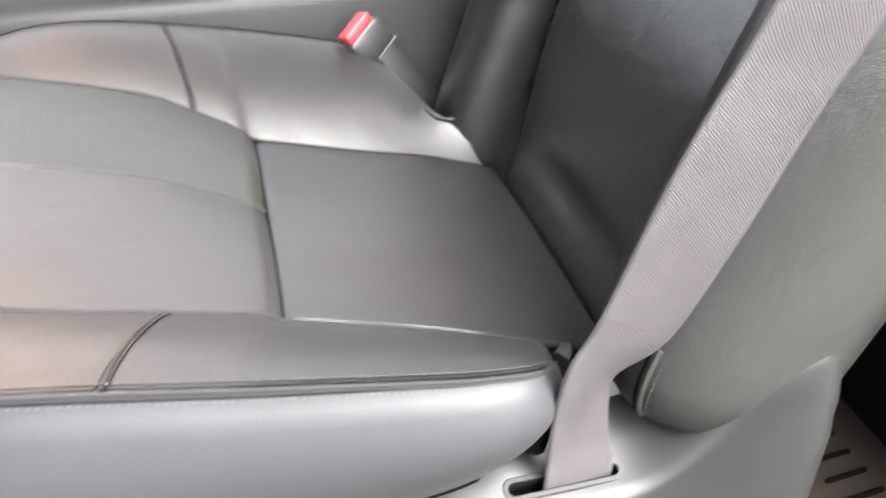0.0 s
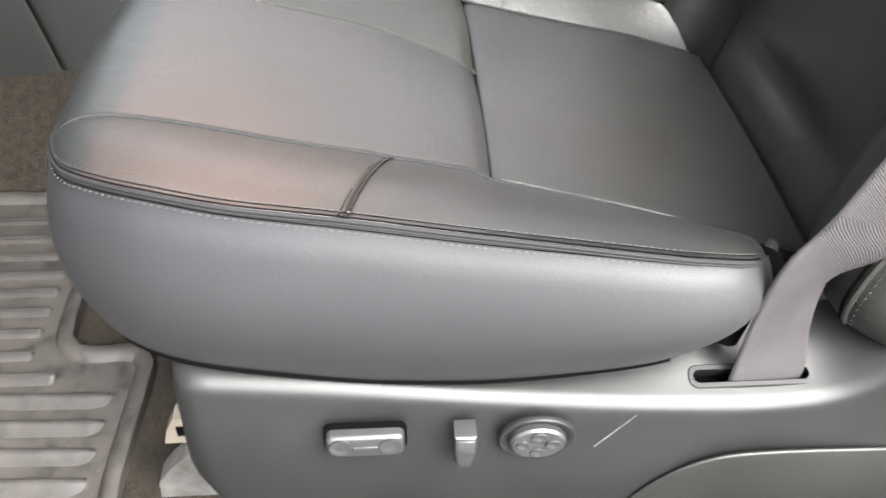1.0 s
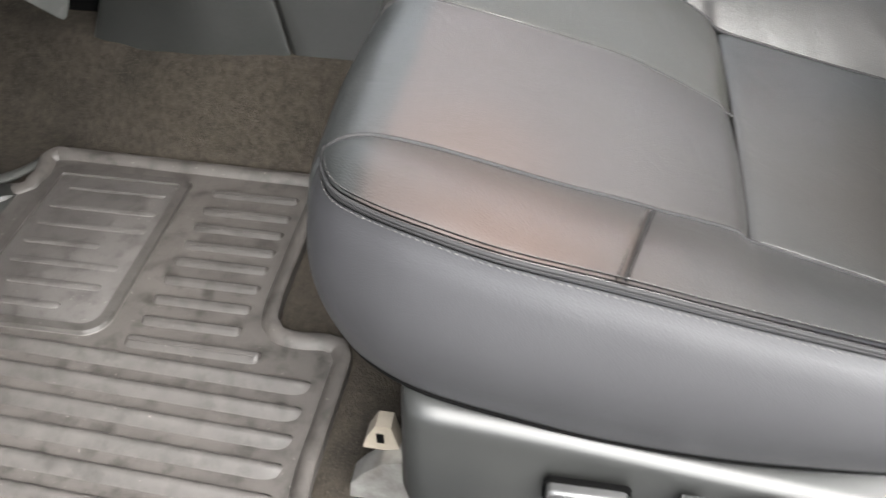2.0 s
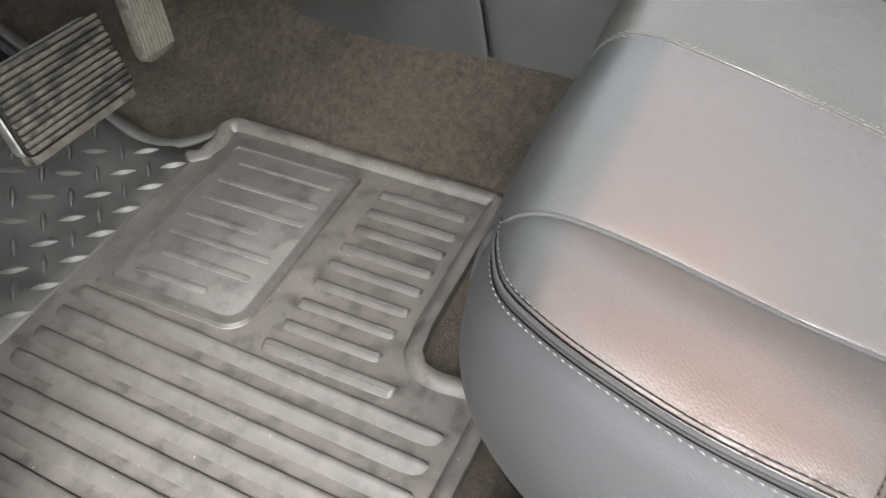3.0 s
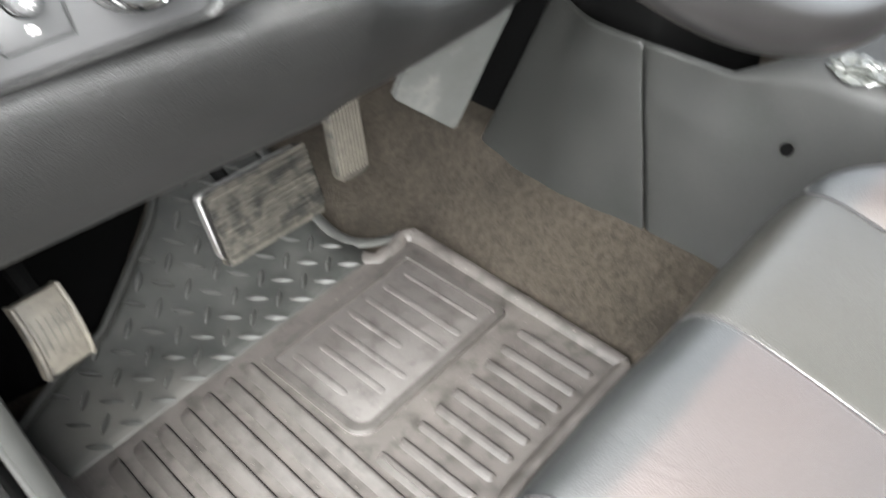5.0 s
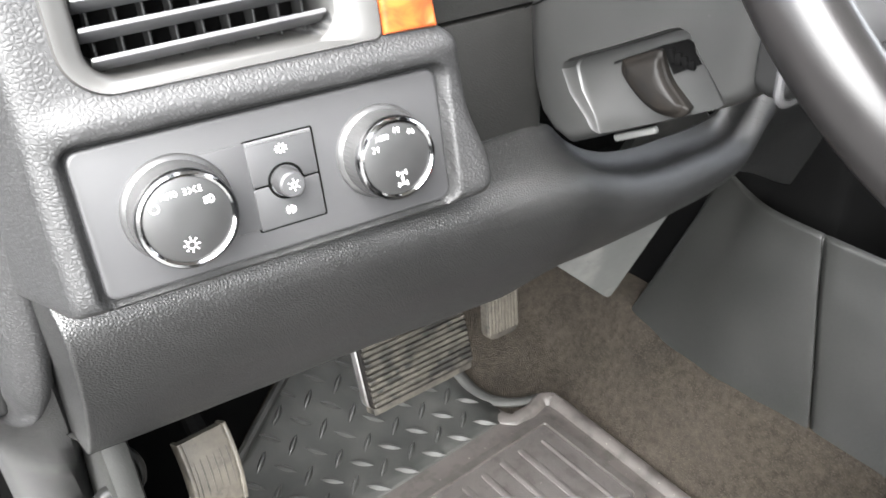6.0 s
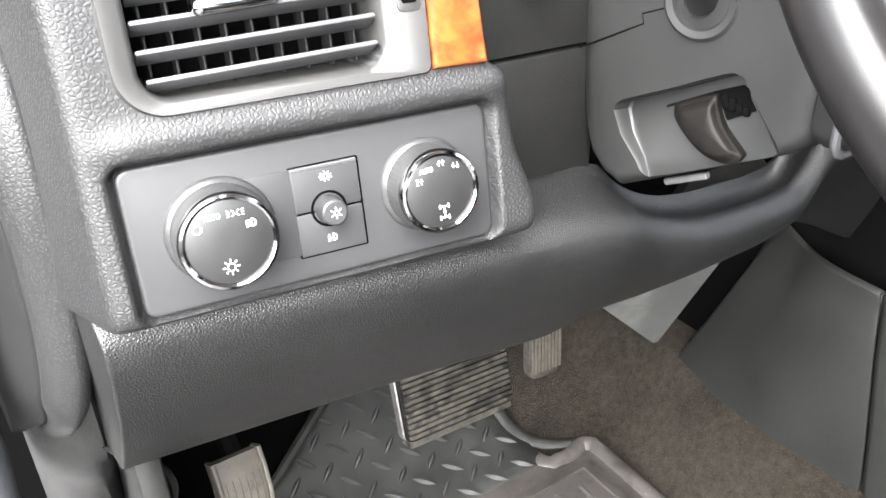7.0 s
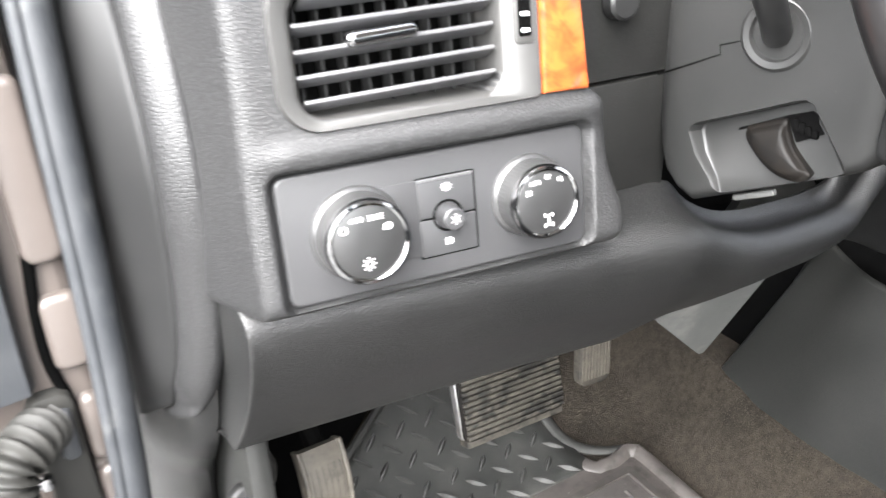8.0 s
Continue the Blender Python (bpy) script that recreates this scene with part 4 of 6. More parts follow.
# seat belt: from the slot it flares and climbs back to the pillar
belt = thing("seat_belt", "mauve-grey woven seat belt webbing rising from the seat slot", "seat belt", (0.405, -0.20, 0.20))
BELT_FRONT = curve([(0.4045, -0.1715, 0.190), (0.4040, -0.1715, 0.212), (0.4020, -0.171, 0.250), (0.3985, -0.1715, 0.295), (0.3940, -0.176, 0.332), (0.3860, -0.189, 0.376), (0.370, -0.212, 0.486), (0.354, -0.238, 0.580), (0.330, -0.285, 0.750), (0.310, -0.325, 0.900)], 110)
BELT_REAR = curve([(0.4065, -0.2255, 0.190), (0.4060, -0.2250, 0.214), (0.4070, -0.2170, 0.250), (0.4060, -0.2130, 0.288), (0.4020, -0.2150, 0.310), (0.3880, -0.2400, 0.346), (0.3720, -0.2600, 0.425), (0.360, -0.282, 0.514), (0.350, -0.298, 0.575), (0.332, -0.335, 0.730), (0.312, -0.375, 0.880)], 110)
rows = []
for a, b in zip(BELT_FRONT, BELT_REAR):
    fold = math.exp(-((a[2] - 0.305) / 0.035) ** 2)
    rows.append([a * (1 - s) + b * s + np.array((-0.0010 - 0.007 * fold * (1 - s), 0, 0.0004)) * math.sin(math.pi * s) for s in np.linspace(0, 1, 17)])
part("webbing", sheet(rows, uv=(0.78, 0.048)), M_BELT, belt, solid=0.0014)
for edge_line in (BELT_FRONT, BELT_REAR):
    part("selvedge", tube(edge_line, 0.0011, 6), M_BELT, belt, "rounded woven belt edge")

# buckle on its stalk at the far side of the seat
buckle = thing("belt_buckle", "black seat belt buckle with a red release button", "belt buckle", (0.99, -0.23, 0.22))
bdir = Vector((-0.02, 0.62, 0.78)).normalized()
bmx = axes((0.985, -0.232, 0.238), (0.42, -0.70, 0.58), bdir)
part("stalk", box((0, 0, 0), (0.040, 0.14, 0.014), 0.005, bmx @ Matrix.Translation((0, 0.045, 0))), M_BUCKLE, buckle)
part("housing", box((0, 0, 0), (0.052, 0.040, 0.026), 0.005, bmx @ Matrix.Translation((0, 0.128, 0))), M_BUCKLE, buckle)
part("release_button", box((0, 0, 0), (0.042, 0.016, 0.020), 0.003, bmx @ Matrix.Translation((0, 0.151, 0.001))), M_RED, buckle, "red release button")
part("metal_lip", box((0, 0, 0), (0.054, 0.003, 0.027), 0.001, bmx @ Matrix.Translation((0, 0.110, 0))), M_SLAT, buckle)


# ---- rubber floor mat ----
mat_thing = thing("floor_mat", "dusty grey ribbed rubber floor mat with a diamond-plate toe", "floor mat", (0.62, 0.60, 0.0))


def mat_z(x, y):
    """The toe curves up from the flat of the mat."""
    d = y - 0.945
    return 0.31 * (d + math.sqrt(d * d + 0.0012))


OUT_L = 0.320
CORNERS = [(OUT_L, 0.93), (OUT_L, 0.765), (0.338, 0.700), (0.343, 0.560), (0.366, 0.345), (0.590, 0.340), (0.612, 0.340), (0.632, 0.352), (0.637, 0.372), (0.6345, 0.405), (0.638, 0.424), (0.654, 0.436),
           (0.690, 0.440), (0.900, 0.442), (0.908, 0.455), (0.916, 0.80), (0.914, 0.838), (0.896, 0.850), (0.862, 0.844), (0.836, 0.850), (0.822, 0.93)]
outline = []
for a, b in zip(CORNERS, CORNERS[1:]):
    for t in np.linspace(0, 1, 6, endpoint=False):
        outline.append((a[0] + (b[0] - a[0]) * t, a[1] + (b[1] - a[1]) * t))
bm = bmesh.new()
poly = outline + [(0.822, 0.93)]
top = [bm.verts.new((x, y, 0.0)) for x, y in poly]
bot = [bm.verts.new((x, y, -0.012)) for x, y in poly]
face = bm.faces.new(top)
for i in range(len(poly)):
    j = (i + 1) % len(poly)
    bm.faces.new((top[i], top[j], bot[j], bot[i]))
bmesh.ops.triangulate(bm, faces=[face])
part("mat_base", bm, M_RUBBER, mat_thing, smooth=False)

# raised border lip round the outside
lip_path = curve(outline[::3] + [outline[-1]], 220)
lp = np.c_[lip_path, np.full(len(lip_path), 0.0)]
T = np.gradient(lp, axis=0)
T /= np.linalg.norm(T, axis=1)[:, None]
nr = np.c_[-T[:, 1], T[:, 0], np.zeros(len(T))]
rows = []
for p, n_, k in zip(lp, nr, np.linspace(0, 1, len(lp))):
    fade = 1 - 0.8 * smooth01(0.93, 1.0, k)
    hi = 0.008 * fade + 0.003 * math.exp(-((p[0] - 0.900) ** 2 + (p[1] - 0.845) ** 2) / 0.0012)
    rows.append([p + n_ * d + np.array((0, 0, h)) for d, h in ((0.0, -0.010), (-0.001, hi * 0.75), (0.002, hi), (0.010, hi * 0.95), (0.015, hi * 0.55), (0.0185, 0.001), (0.020, -0.003))])
part("border_lip", sheet(rows), M_RUBBER, mat_thing, "raised border lip")

# diamond-plate toe area
def toe_left(y):
    return float(np.interp(y, [0.0, 0.945, 0.975, 0.990, 1.07, 1.22], [OUT_L, OUT_L, 0.405, 0.478, 0.615, 0.80]))


bm = sheet([[(toe_left(y) + (0.830 - toe_left(y)) * s, y, mat_z(0, y) + 0.0025 - 0.0040 * smooth01(0.862, 0.848, y)) for y in np.r_[0.848, 0.853, 0.858, np.linspace(0.863, 1.21, 60)]] for s in np.linspace(0, 1, 16)])
toe = part("toe_plate", bm, M_RUBBER_DARK, mat_thing, "darker diamond-plate toe area", solid=0.012, core=(0.6, 0.9, -9))
bm = tube(curve([(0.830, 1.22, 0.187), (0.828, 1.05, 0.081), (0.826, 0.95, 0.017), (0.832, 0.90, 0.004), (0.848, 0.874, 0.003), (0.875, 0.855, 0.003), (0.905, 0.846, 0.004)], 60), [0.0095] * 50 + [0.0092, 0.0088, 0.0084, 0.008, 0.0075, 0.007, 0.0066, 0.006, 0.005, 0.003], 10, flat=0.55)
part("toe_edge", bm, M_RUBBER_DARK, toe)
bm = tube([(toe_left(y), y, mat_z(0, y) + 0.007) for y in np.linspace(0.94, 1.21, 50)], 0.007, 8)
part("toe_edge", bm, M_RUBBER_DARK, toe)

# lens-shaped lugs of the diamond plate, alternating in direction
def lens_mesh():
    """One pointed raised lug."""
    rows = []
    for s in (-1.0, -0.75, -0.45, -0.15, 0.15, 0.45, 0.75, 1.0):
        w, h = 0.0042 * (1 - s * s) + 0.0002, 0.0052 * (1 - s * s) + 0.0002
        rows.append([(s * 0.0172, w, -0.0008), (s * 0.0172, w * 0.35, h), (s * 0.0172, -w * 0.35, h), (s * 0.0172, -w, -0.0008)])
    b = sheet(rows)
    finish(b, True, 60)
    if sum(f.normal.z for f in b.faces) < 0:
        bmesh.ops.reverse_faces(b, faces=b.faces[:])
    me = bpy.data.meshes.new("lug")
    b.to_mesh(me)
    b.free()
    me.materials.append(M_LUG)
    return me


LUG = lens_mesh()
base_inv = mat_thing.matrix_basis.inverted()
LUG_Y = (0.860, 0.908, 0.958, 1.001, 1.0405, 1.081, 1.121, 1.162, 1.203)
LUG_X = (0.4296, 0.4300, 0.4335, 0.4345, 0.4350, 0.4355, 0.4360, 0.4365, 0.4370)
for row in range(8):
    for col in range(-1, 9):
        for turn, half_step in ((-48, 0.0), (42, 0.5)):
            r = row + half_step
            pitch = 0.0460 + 0.0010 * min(r, 3)
            x = float(np.interp(r, range(9), LUG_X)) + pitch * (col + half_step)
            y = float(np.interp(r, range(9), LUG_Y))
            if not (toe_left(y) + 0.012 < x < 0.812 and y < 1.19):
                continue
            o = new("lug", LUG)
            o.parent = toe
            slope = math.atan((mat_z(x, y + 0.005) - mat_z(x, y - 0.005)) / 0.01)
            o.matrix_basis = base_inv @ Matrix.Translation((x, y, mat_z(x, y) + 0.0027)) @ Matrix.Rotation(slope, 4, "X") @ Matrix.Rotation(radians(turn), 4, "Z")


def rib(name, a, b, w, h, mat, parent, label=""):
    """A rib on the mat from a to b: a steep step on its tunnel side, a long slope on the other, with the step's shadow
    laid as a black strip under it.
    """
    L = math.dist(a, b)
    m = axes((*((np.array(a) + np.array(b)) / 2), 0.0), (b[0] - a[0], b[1] - a[1], 0), (-(b[1] - a[1]), b[0] - a[0], 0))
    part("rib_shade_line", prism(rounded(L - 0.004, 0.0022, 0.001, 3, 0.0, -w / 2 - 0.0006), -0.002, 0.0006, 0, m), M_GROOVE, parent)
    profile = ((-w / 2, -0.002), (-w / 2 + 0.0002, h * 0.80), (-w / 2 + 0.0014, h), (-w / 2 + 0.0042, h * 0.97), (-w / 2 + 0.0075, h * 0.80), (0.001, h * 0.52), (w / 2, h * 0.2), (w / 2 + 0.0035, -0.001))
    rings = []
    for s_ in (-0.5, -0.492, -0.478, -0.455, -0.2, 0.2, 0.455, 0.478, 0.492, 0.5):
        k = math.sqrt(max(0.0, 1 - (max(0.0, abs(s_) - 0.455) / 0.046) ** 2)) if abs(s_) > 0.455 else 1.0
        rings.append([(s_ * L, (v + w / 2) * (0.45 + 0.55 * k) - w / 2, z * k - 0.0008 * (1 - k)) for v, z in profile])
    bm_ = loft(rings)
    bm_.transform(m)
    return part(name, bm_, mat, parent, label, angle=50)


for k in range(7):
    x = 0.5645 - 0.0335 * k
    r0 = 0.374 + (0.10 if k > 5 else 0)
    rib("rib", (x, r0), (0.5805 - 0.0329 * k, 0.827 + 0.001 * k), 0.0165, 0.0050, M_RIB, mat_thing)
rib("rib", (0.5965, 0.438), (0.5990, 0.595), 0.0140, 0.0052, M_RIB, mat_thing)
for k, x in enumerate((0.6305, 0.6635, 0.6955, 0.7275, 0.7570, 0.7895, 0.8215, 0.8570)):
    rib("rib", (x - 0.001, 0.471), (x, 0.589), 0.0105, 0.0050, M_RIB, mat_thing)
# heel pad: a raised frame with short worn ribs inside
PC = (0.7365, 0.719)
o1, o2 = rounded(0.279, 0.196, (0.006, 0.006, 0.030, 0.012), 6, *PC), rounded(0.251, 0.168, (0.004, 0.004, 0.020, 0.008), 6, *PC)
pad = part("heel_pad", prism(o1, -0.002, 0.0035, 0.003), M_PAD, mat_thing, "worn rounded heel pad")
bm = loft([[(x, y, 0.002) for x, y in o1], [(x, y, 0.0065) for x, y in np.array(o1) * 0.985 + np.array(PC) * 0.015], [(x, y, 0.0065) for x, y in np.array(o2) * 1.01 - np.array(PC) * 0.01], [(x, y, 0.0036) for x, y in o2]], False)
part("pad_rim", bm, M_RIB, pad)
for k, (h, y0, y1) in enumerate(((0.0043, 0.69, 0.79), (0.0040, 0.655, 0.775), (0.0039, 0.65, 0.79), (0.0039, 0.69, 0.79), (0.0040, 0.645, 0.79), (0.0043, 0.645, 0.79), (0.0050, 0.645, 0.785))):
    x = 0.634 + 0.0335 * k
    if h > 0.0044:
        rib("pad_rib", (x, y0), (x, y1), 0.011, h, M_PAD, pad)
    else:
        part("pad_rib", prism(rounded(0.011, y1 - y0, 0.005, 3, x, (y0 + y1) / 2), 0.0, h, 0.0008), M_PAD, pad)

# ---- pedals ----
brake = thing("brake_pedal", "worn black ribbed brake pedal pad with a bright metal edge", "pedal", (0.69, 0.86, 0.16))
bp = axes((0.688, 0.858, 0.198), (0.166, 0.002, -0.012), (-0.018, 0.030, 0.084))
part("pad", prism(rounded(0.162, 0.090, 0.010, 4), -0.012, 0.002, 0.002, bp), M_LEVER, brake)
part("metal_edge", prism(rounded(0.160, 0.089, 0.011, 4), -0.013, -0.002, 0.002, bp @ Matrix.Translation((-0.0034, 0.0008, 0))), M_STEEL, brake, "bright metal pad edge")
part("skirt", prism(rounded(0.156, 0.014, 0.004, 3), -0.016, 0.001, 0.002, bp @ Matrix.Translation((0.002, -0.048, -0.004))), M_PEDAL, brake)
for k in range(12):
    part("pad_rib", box((0, 0, 0), (0.155, 0.0054, 0.006), 0.0014, bp @ Matrix.Translation((0, -0.0380 + 0.0073 * k, 0.0032))), M_PEDAL, brake)
part("arm", tube(curve([(0.665, 0.875, 0.20), (0.655, 0.93, 0.27), (0.640, 0.96, 0.36), (0.630, 0.95, 0.50)], 24), 0.009, 8), M_DARK, brake)

gas = thing("accelerator_pedal", "tall dusty grooved accelerator pedal", "pedal", (0.84, 0.87, 0.14))
gp = axes((0.8410, 0.874, 0.214), (1, 0.0, -0.10), (-0.12, 0.16, 0.98))
part("pad", prism(rounded(0.057, 0.142, (0.010, 0.010, 0.016, 0.012), 5), -0.010, 0.003, 0.003, gp), M_PEDAL, gas)
for k in range(9):
    part("groove_rib", box((0, 0, 0), (0.0038, 0.126, 0.003), 0.001, gp @ Matrix.Translation((-0.0232 + 0.0058 * k, 0.002, 0.0035))), M_PEDAL_TAN, gas)
part("arm", tube(curve([(0.87, 0.885, 0.20), (0.885, 0.93, 0.28), (0.88, 0.96, 0.42)], 16), 0.010, 8), M_DARK, gas)

park = thing("parking_brake_pedal", "small dusty ribbed parking brake pedal", "pedal", (0.38, 0.75, 0.26))
pp = axes((0.3785, 0.742, 0.314), (0.066, 0.010, -0.010), (-0.020, 0.030, 0.075))
def bowed(w, h, bow, thick, u0=0.0, lift=0.0):
    """A pad that bows outwards along its height."""
    rings = []
    for v in np.linspace(-0.5, 0.5, 13):
        z = bow * (1 - (2 * v) ** 2) + lift
        rings.append([(u0 + px, v * h, z + pz) for px, pz in rounded(w, thick, min(w, thick) * 0.3, 3)])
    b = loft(rings)
    b.transform(pp @ Matrix.Translation((0.001, -0.006, -0.004)))
    return b


part("pad", bowed(0.044, 0.072, 0.006, 0.010), M_PEDAL_TAN, park)
for u in (-0.0225, 0.0225):
    part("pad_rim", bowed(0.0042, 0.074, 0.006, 0.014, u, 0.0005), M_PEDAL_TAN, park, "worn bright pad rim")
for k in range(6):
    part("pad_groove", bowed(0.0016, 0.068, 0.006, 0.0104, -0.0165 + 0.0066 * k), M_PEDAL, park)
part("arm", tube(curve([(0.385, 0.765, 0.32), (0.385, 0.82, 0.38), (0.38, 0.83, 0.50)], 16), 0.010, 8), M_DARK, park)


# ---- dashboard ----
DU, DV = Vector((0.99063, -0.13618, -0.01068)), Vector((0.03668, 0.18988, 0.98112))
DASH = axes((0.399, 0.550, 0.6705), DU, DV)
dash = thing("dashboard", "black pebble-grained plastic dashboard end with a lower knee panel", "dashboard", m=DASH)


def sd_round(u, v, cx, cy, w, h, r):
    qx, qy = abs(u - cx) - w / 2 + r, abs(v - cy) - h / 2 + r
    return math.hypot(max(qx, 0), max(qy, 0)) + min(max(qx, qy), 0) - r


rows = []
for v in np.r_[np.linspace(-0.0415, 0.062, 62), np.linspace(0.064, 0.20, 46)]:
    right = along([-0.042, -0.034, 0.0134, 0.045, 0.054, 0.060, 0.066, 0.20], [0.1225, 0.1245, 0.1140, 0.1100, 0.1075, 0.1010, 0.0985, 0.097], v)
    left = -0.1105 + 0.002 * smooth01(0.0, 0.1, v)
    row = []
    for s in np.concatenate([[-0.10, -0.05, -0.03, -0.015, -0.006, 0.0], np.linspace(0.004, 0.996, 122), [1.0, 1.004, 1.010, 1.02]]):
        u = left + (right - left) * min(max(s, 0), 1) + 0.34 * min(s, 0)
        w = 0.0065
        w += 0.0040 * math.exp(-((v - 0.0485) / 0.009) ** 2) * smooth01(-0.11, -0.08, u)
        edge_r = (right - u)
        w -= 0.005 * math.exp(-max(edge_r, 0) / 0.0025) + 0.006 * math.exp(-max(u - left, 0) / 0.003)
        w -= 0.008 * math.exp(-max(v + 0.0415, 0) / 0.003)
        d = sd_round(u, v, 0.0018, 0.0008, 0.194, 0.078, 0.007)
        w -= 0.0085 * (1 - smooth01(-0.001, 0.0025, d))
        d = sd_round(u, v, -0.0155, 0.0998, 0.119, 0.071, 0.018)
        w -= 0.050 * (1 - smooth01(-0.003, 0.0, d))
        if s < 0:
            w -= -s * 0.9
        if s > 1:
            w -= (s - 1) * 3.2
        row.append((u, v, w))
    rows.append(row)
part("instrument_pad", sheet(rows), M_DASH, dash, local=True, angle=70)

# vent bezel with slats, thumb wheel and wood strip
o1 = rounded(0.152, 0.085, (0.004, 0.026, 0.022, 0.004), 8, -0.0095, 0.1020)
o2 = rounded(0.1165, 0.0680, (0.012, 0.018, 0.014, 0.012), 8, -0.0155, 0.0998)
rings = [[(x, y, 0.004) for x, y in o1], [(x, y, 0.0085) for x, y in o1]]
rings.append([(x, y, 0.0100) for x, y in (np.array(o1) - np.array((-0.0095, 0.1020))) * 0.985 + np.array((-0.0095, 0.1020))])
rings += [[(x, y, 0.0095) for x, y in (np.array(o2) - np.array((-0.0155, 0.0998))) * 1.045 + np.array((-0.0155, 0.0998))], [(x, y, 0.0070) for x, y in o2], [(x, y, -0.030) for x, y in (np.array(o2) - np.array((-0.0155, 0.0998))) * 0.97 + np.array((-0.0155, 0.0998))]]
bezel = part("vent_bezel", loft(rings, False), M_SILVER, dash, "satin grey air vent surround", local=True, angle=50)
for k, (v, u0, u1) in enumerate(((0.0738, -0.0705, 0.0410), (0.0868, -0.0728, 0.0412), (0.0996, -0.0728, 0.0412), (0.1126, -0.0720, 0.0410), (0.1255, -0.0660, 0.0390))):
    bar = box((0, 0, 0), (u1 - u0, 0.0026, 0.014), 0.0011, Matrix.Translation(((u0 + u1) / 2, v, -0.002)) @ Matrix.Rotation(radians(1.4), 4, "Z") @ Matrix.Rotation(radians(-24), 4, "X"))
    part("slat", bar, M_SLAT, bezel, local=True)
for k in range(9):
    part("vane", box((-0.066 + 0.0126 * k, 0.0998, -0.020), (0.0014, 0.064, 0.014), 0.0005), M_SMOOTH, bezel, local=True)
# Near-black plate paints the shade of the vent's depth.
part("vent_back_shade", box((-0.0155, 0.0998, -0.038), (0.122, 0.072, 0.003), 0.001), M_DARK, bezel, local=True)
part("vent_tab", prism(rounded(0.040, 0.0080, 0.0038, 4), -0.004, 0.0045, 0.003, Matrix.Translation((-0.0255, 0.1050, 0.0055)) @ Matrix.Rotation(radians(2.5), 4, "Z"), steps=3), M_CHROME, bezel, "silver vent tab", local=True)
part("wheel_slot", prism(rounded(0.0125, 0.050, 0.003, 4, 0.0568, 0.1155), 0.008, 0.0106, 0.0008), M_SILVER, bezel, local=True)
wheel_bm = prism(rounded(0.0082, 0.042, 0.0015, 3, 0.0568, 0.1155), 0.0086, 0.0110, 0.0005)
part("thumb_wheel", wheel_bm, M_DARK, bezel, "black thumb wheel", local=True)
for k in range(5):
    part("wheel_mark", box((0.0568, 0.098 + 0.0088 * k, 0.0112), (0.005, 0.0022, 0.0006), 0.0002), M_PRINT, bezel, local=True)
part("wood_strip", prism([(0.0668, 0.0610), (0.0976, 0.0600), (0.0952, 0.09), (0.0925, 0.12), (0.0905, 0.19), (0.0668, 0.19)], 0.002, 0.0115, 0.003, steps=3), M_WOOD, dash, "glossy orange burl wood strip", local=True)

# switch panel with two rotary knobs
panel = part("switch_panel", prism(rounded(0.1905, 0.0745, 0.006, 5, 0.0018, 0.0008), -0.003, 0.0018, 0.0018, steps=3), M_PANEL, dash, "smooth black switch panel", local=True)
part("cover_plate", prism(rounded(0.030, 0.0455, 0.001, 2, -0.0275, 0.0003), 0.001, 0.0023, 0.0004), M_PANEL, panel, local=True)
for v0, v1 in ((-0.0236, -0.0014), (-0.0004, 0.0229)):
    part("push_button", prism(rounded(0.0352, v1 - v0, 0.0008, 2, 0.0040, (v0 + v1) / 2), 0.001, 0.0030, 0.0007), M_PANEL, panel, local=True)
# Pale strip: the highlight on the button's top edge, put in as colour.
part("button_highlight", box((0.0040, 0.0222, 0.0028), (0.0345, 0.0016, 0.0012), 0.0004), M_SLAT, panel, "pale strip painted as the highlight on the button edge", local=True)
part("button_gap", prism(rounded(0.0372, 0.0482, 0.001, 2, 0.0040, -0.0003), 0.001, 0.0021, 0), M_GROOVE, panel, local=True)


def knob(c, r_base, r_face):
    m = Matrix.Translation((c[0], c[1], 0))
    k = part("rotary_knob", lathe([(r_base, 0.0015), (r_base, 0.0030), (r_base - 0.0010, 0.0042), (r_face + 0.0012, 0.0055), (r_face + 0.0007, 0.0185), (r_face + 0.0002, 0.0195)], 120, m, ribs=(3, 4, 120, 0.0004)), M_BUTTON, panel, "ribbed black rotary knob", local=True)
    part("chrome_ring", lathe([(r_face + 0.0003, 0.0190), (r_face + 0.0004, 0.0225), (r_face - 0.0004, 0.0240), (r_face - 0.0018, 0.0243), (r_face - 0.0029, 0.0236), (r_face - 0.0031, 0.0215)], 72, m), M_CHROME, k, "bright chrome ring", local=True)
    part("knob_face", lathe([(r_face - 0.0028, 0.0205), (r_face - 0.0029, 0.0226), (r_face - 0.0040, 0.0231), (0.004, 0.0233)], 60, m), M_KNOB, k, "black knob face", local=True)
    return k


k1 = knob((-0.0510, 0.0002), 0.0270, 0.0235)
k2 = knob((0.0578, 0.0012), 0.0252, 0.0218)
FW = 0.0235


def mark(bm_, parent, w=FW):
    bm_.transform(Matrix.Translation((0, 0, w)))
    return part("printed_mark", bm_, M_PRINT, parent, local=True)


def bars(items, bm_=None):
    """Thin printed strokes: (u0, v0, u1, v1, width)."""
    bm_ = bm_ or bmesh.new()
    for a, b, c, d, w in items:
        L = max(math.hypot(c - a, d - b), 1e-5)
        merge(bm_, box((0, 0, 0), (L, w, 0.0003), 0.00005, Matrix.Translation(((a + c) / 2, (b + d) / 2, 0)) @ Matrix.Rotation(math.atan2(d - b, c - a), 4, "Z")))
    return bm_


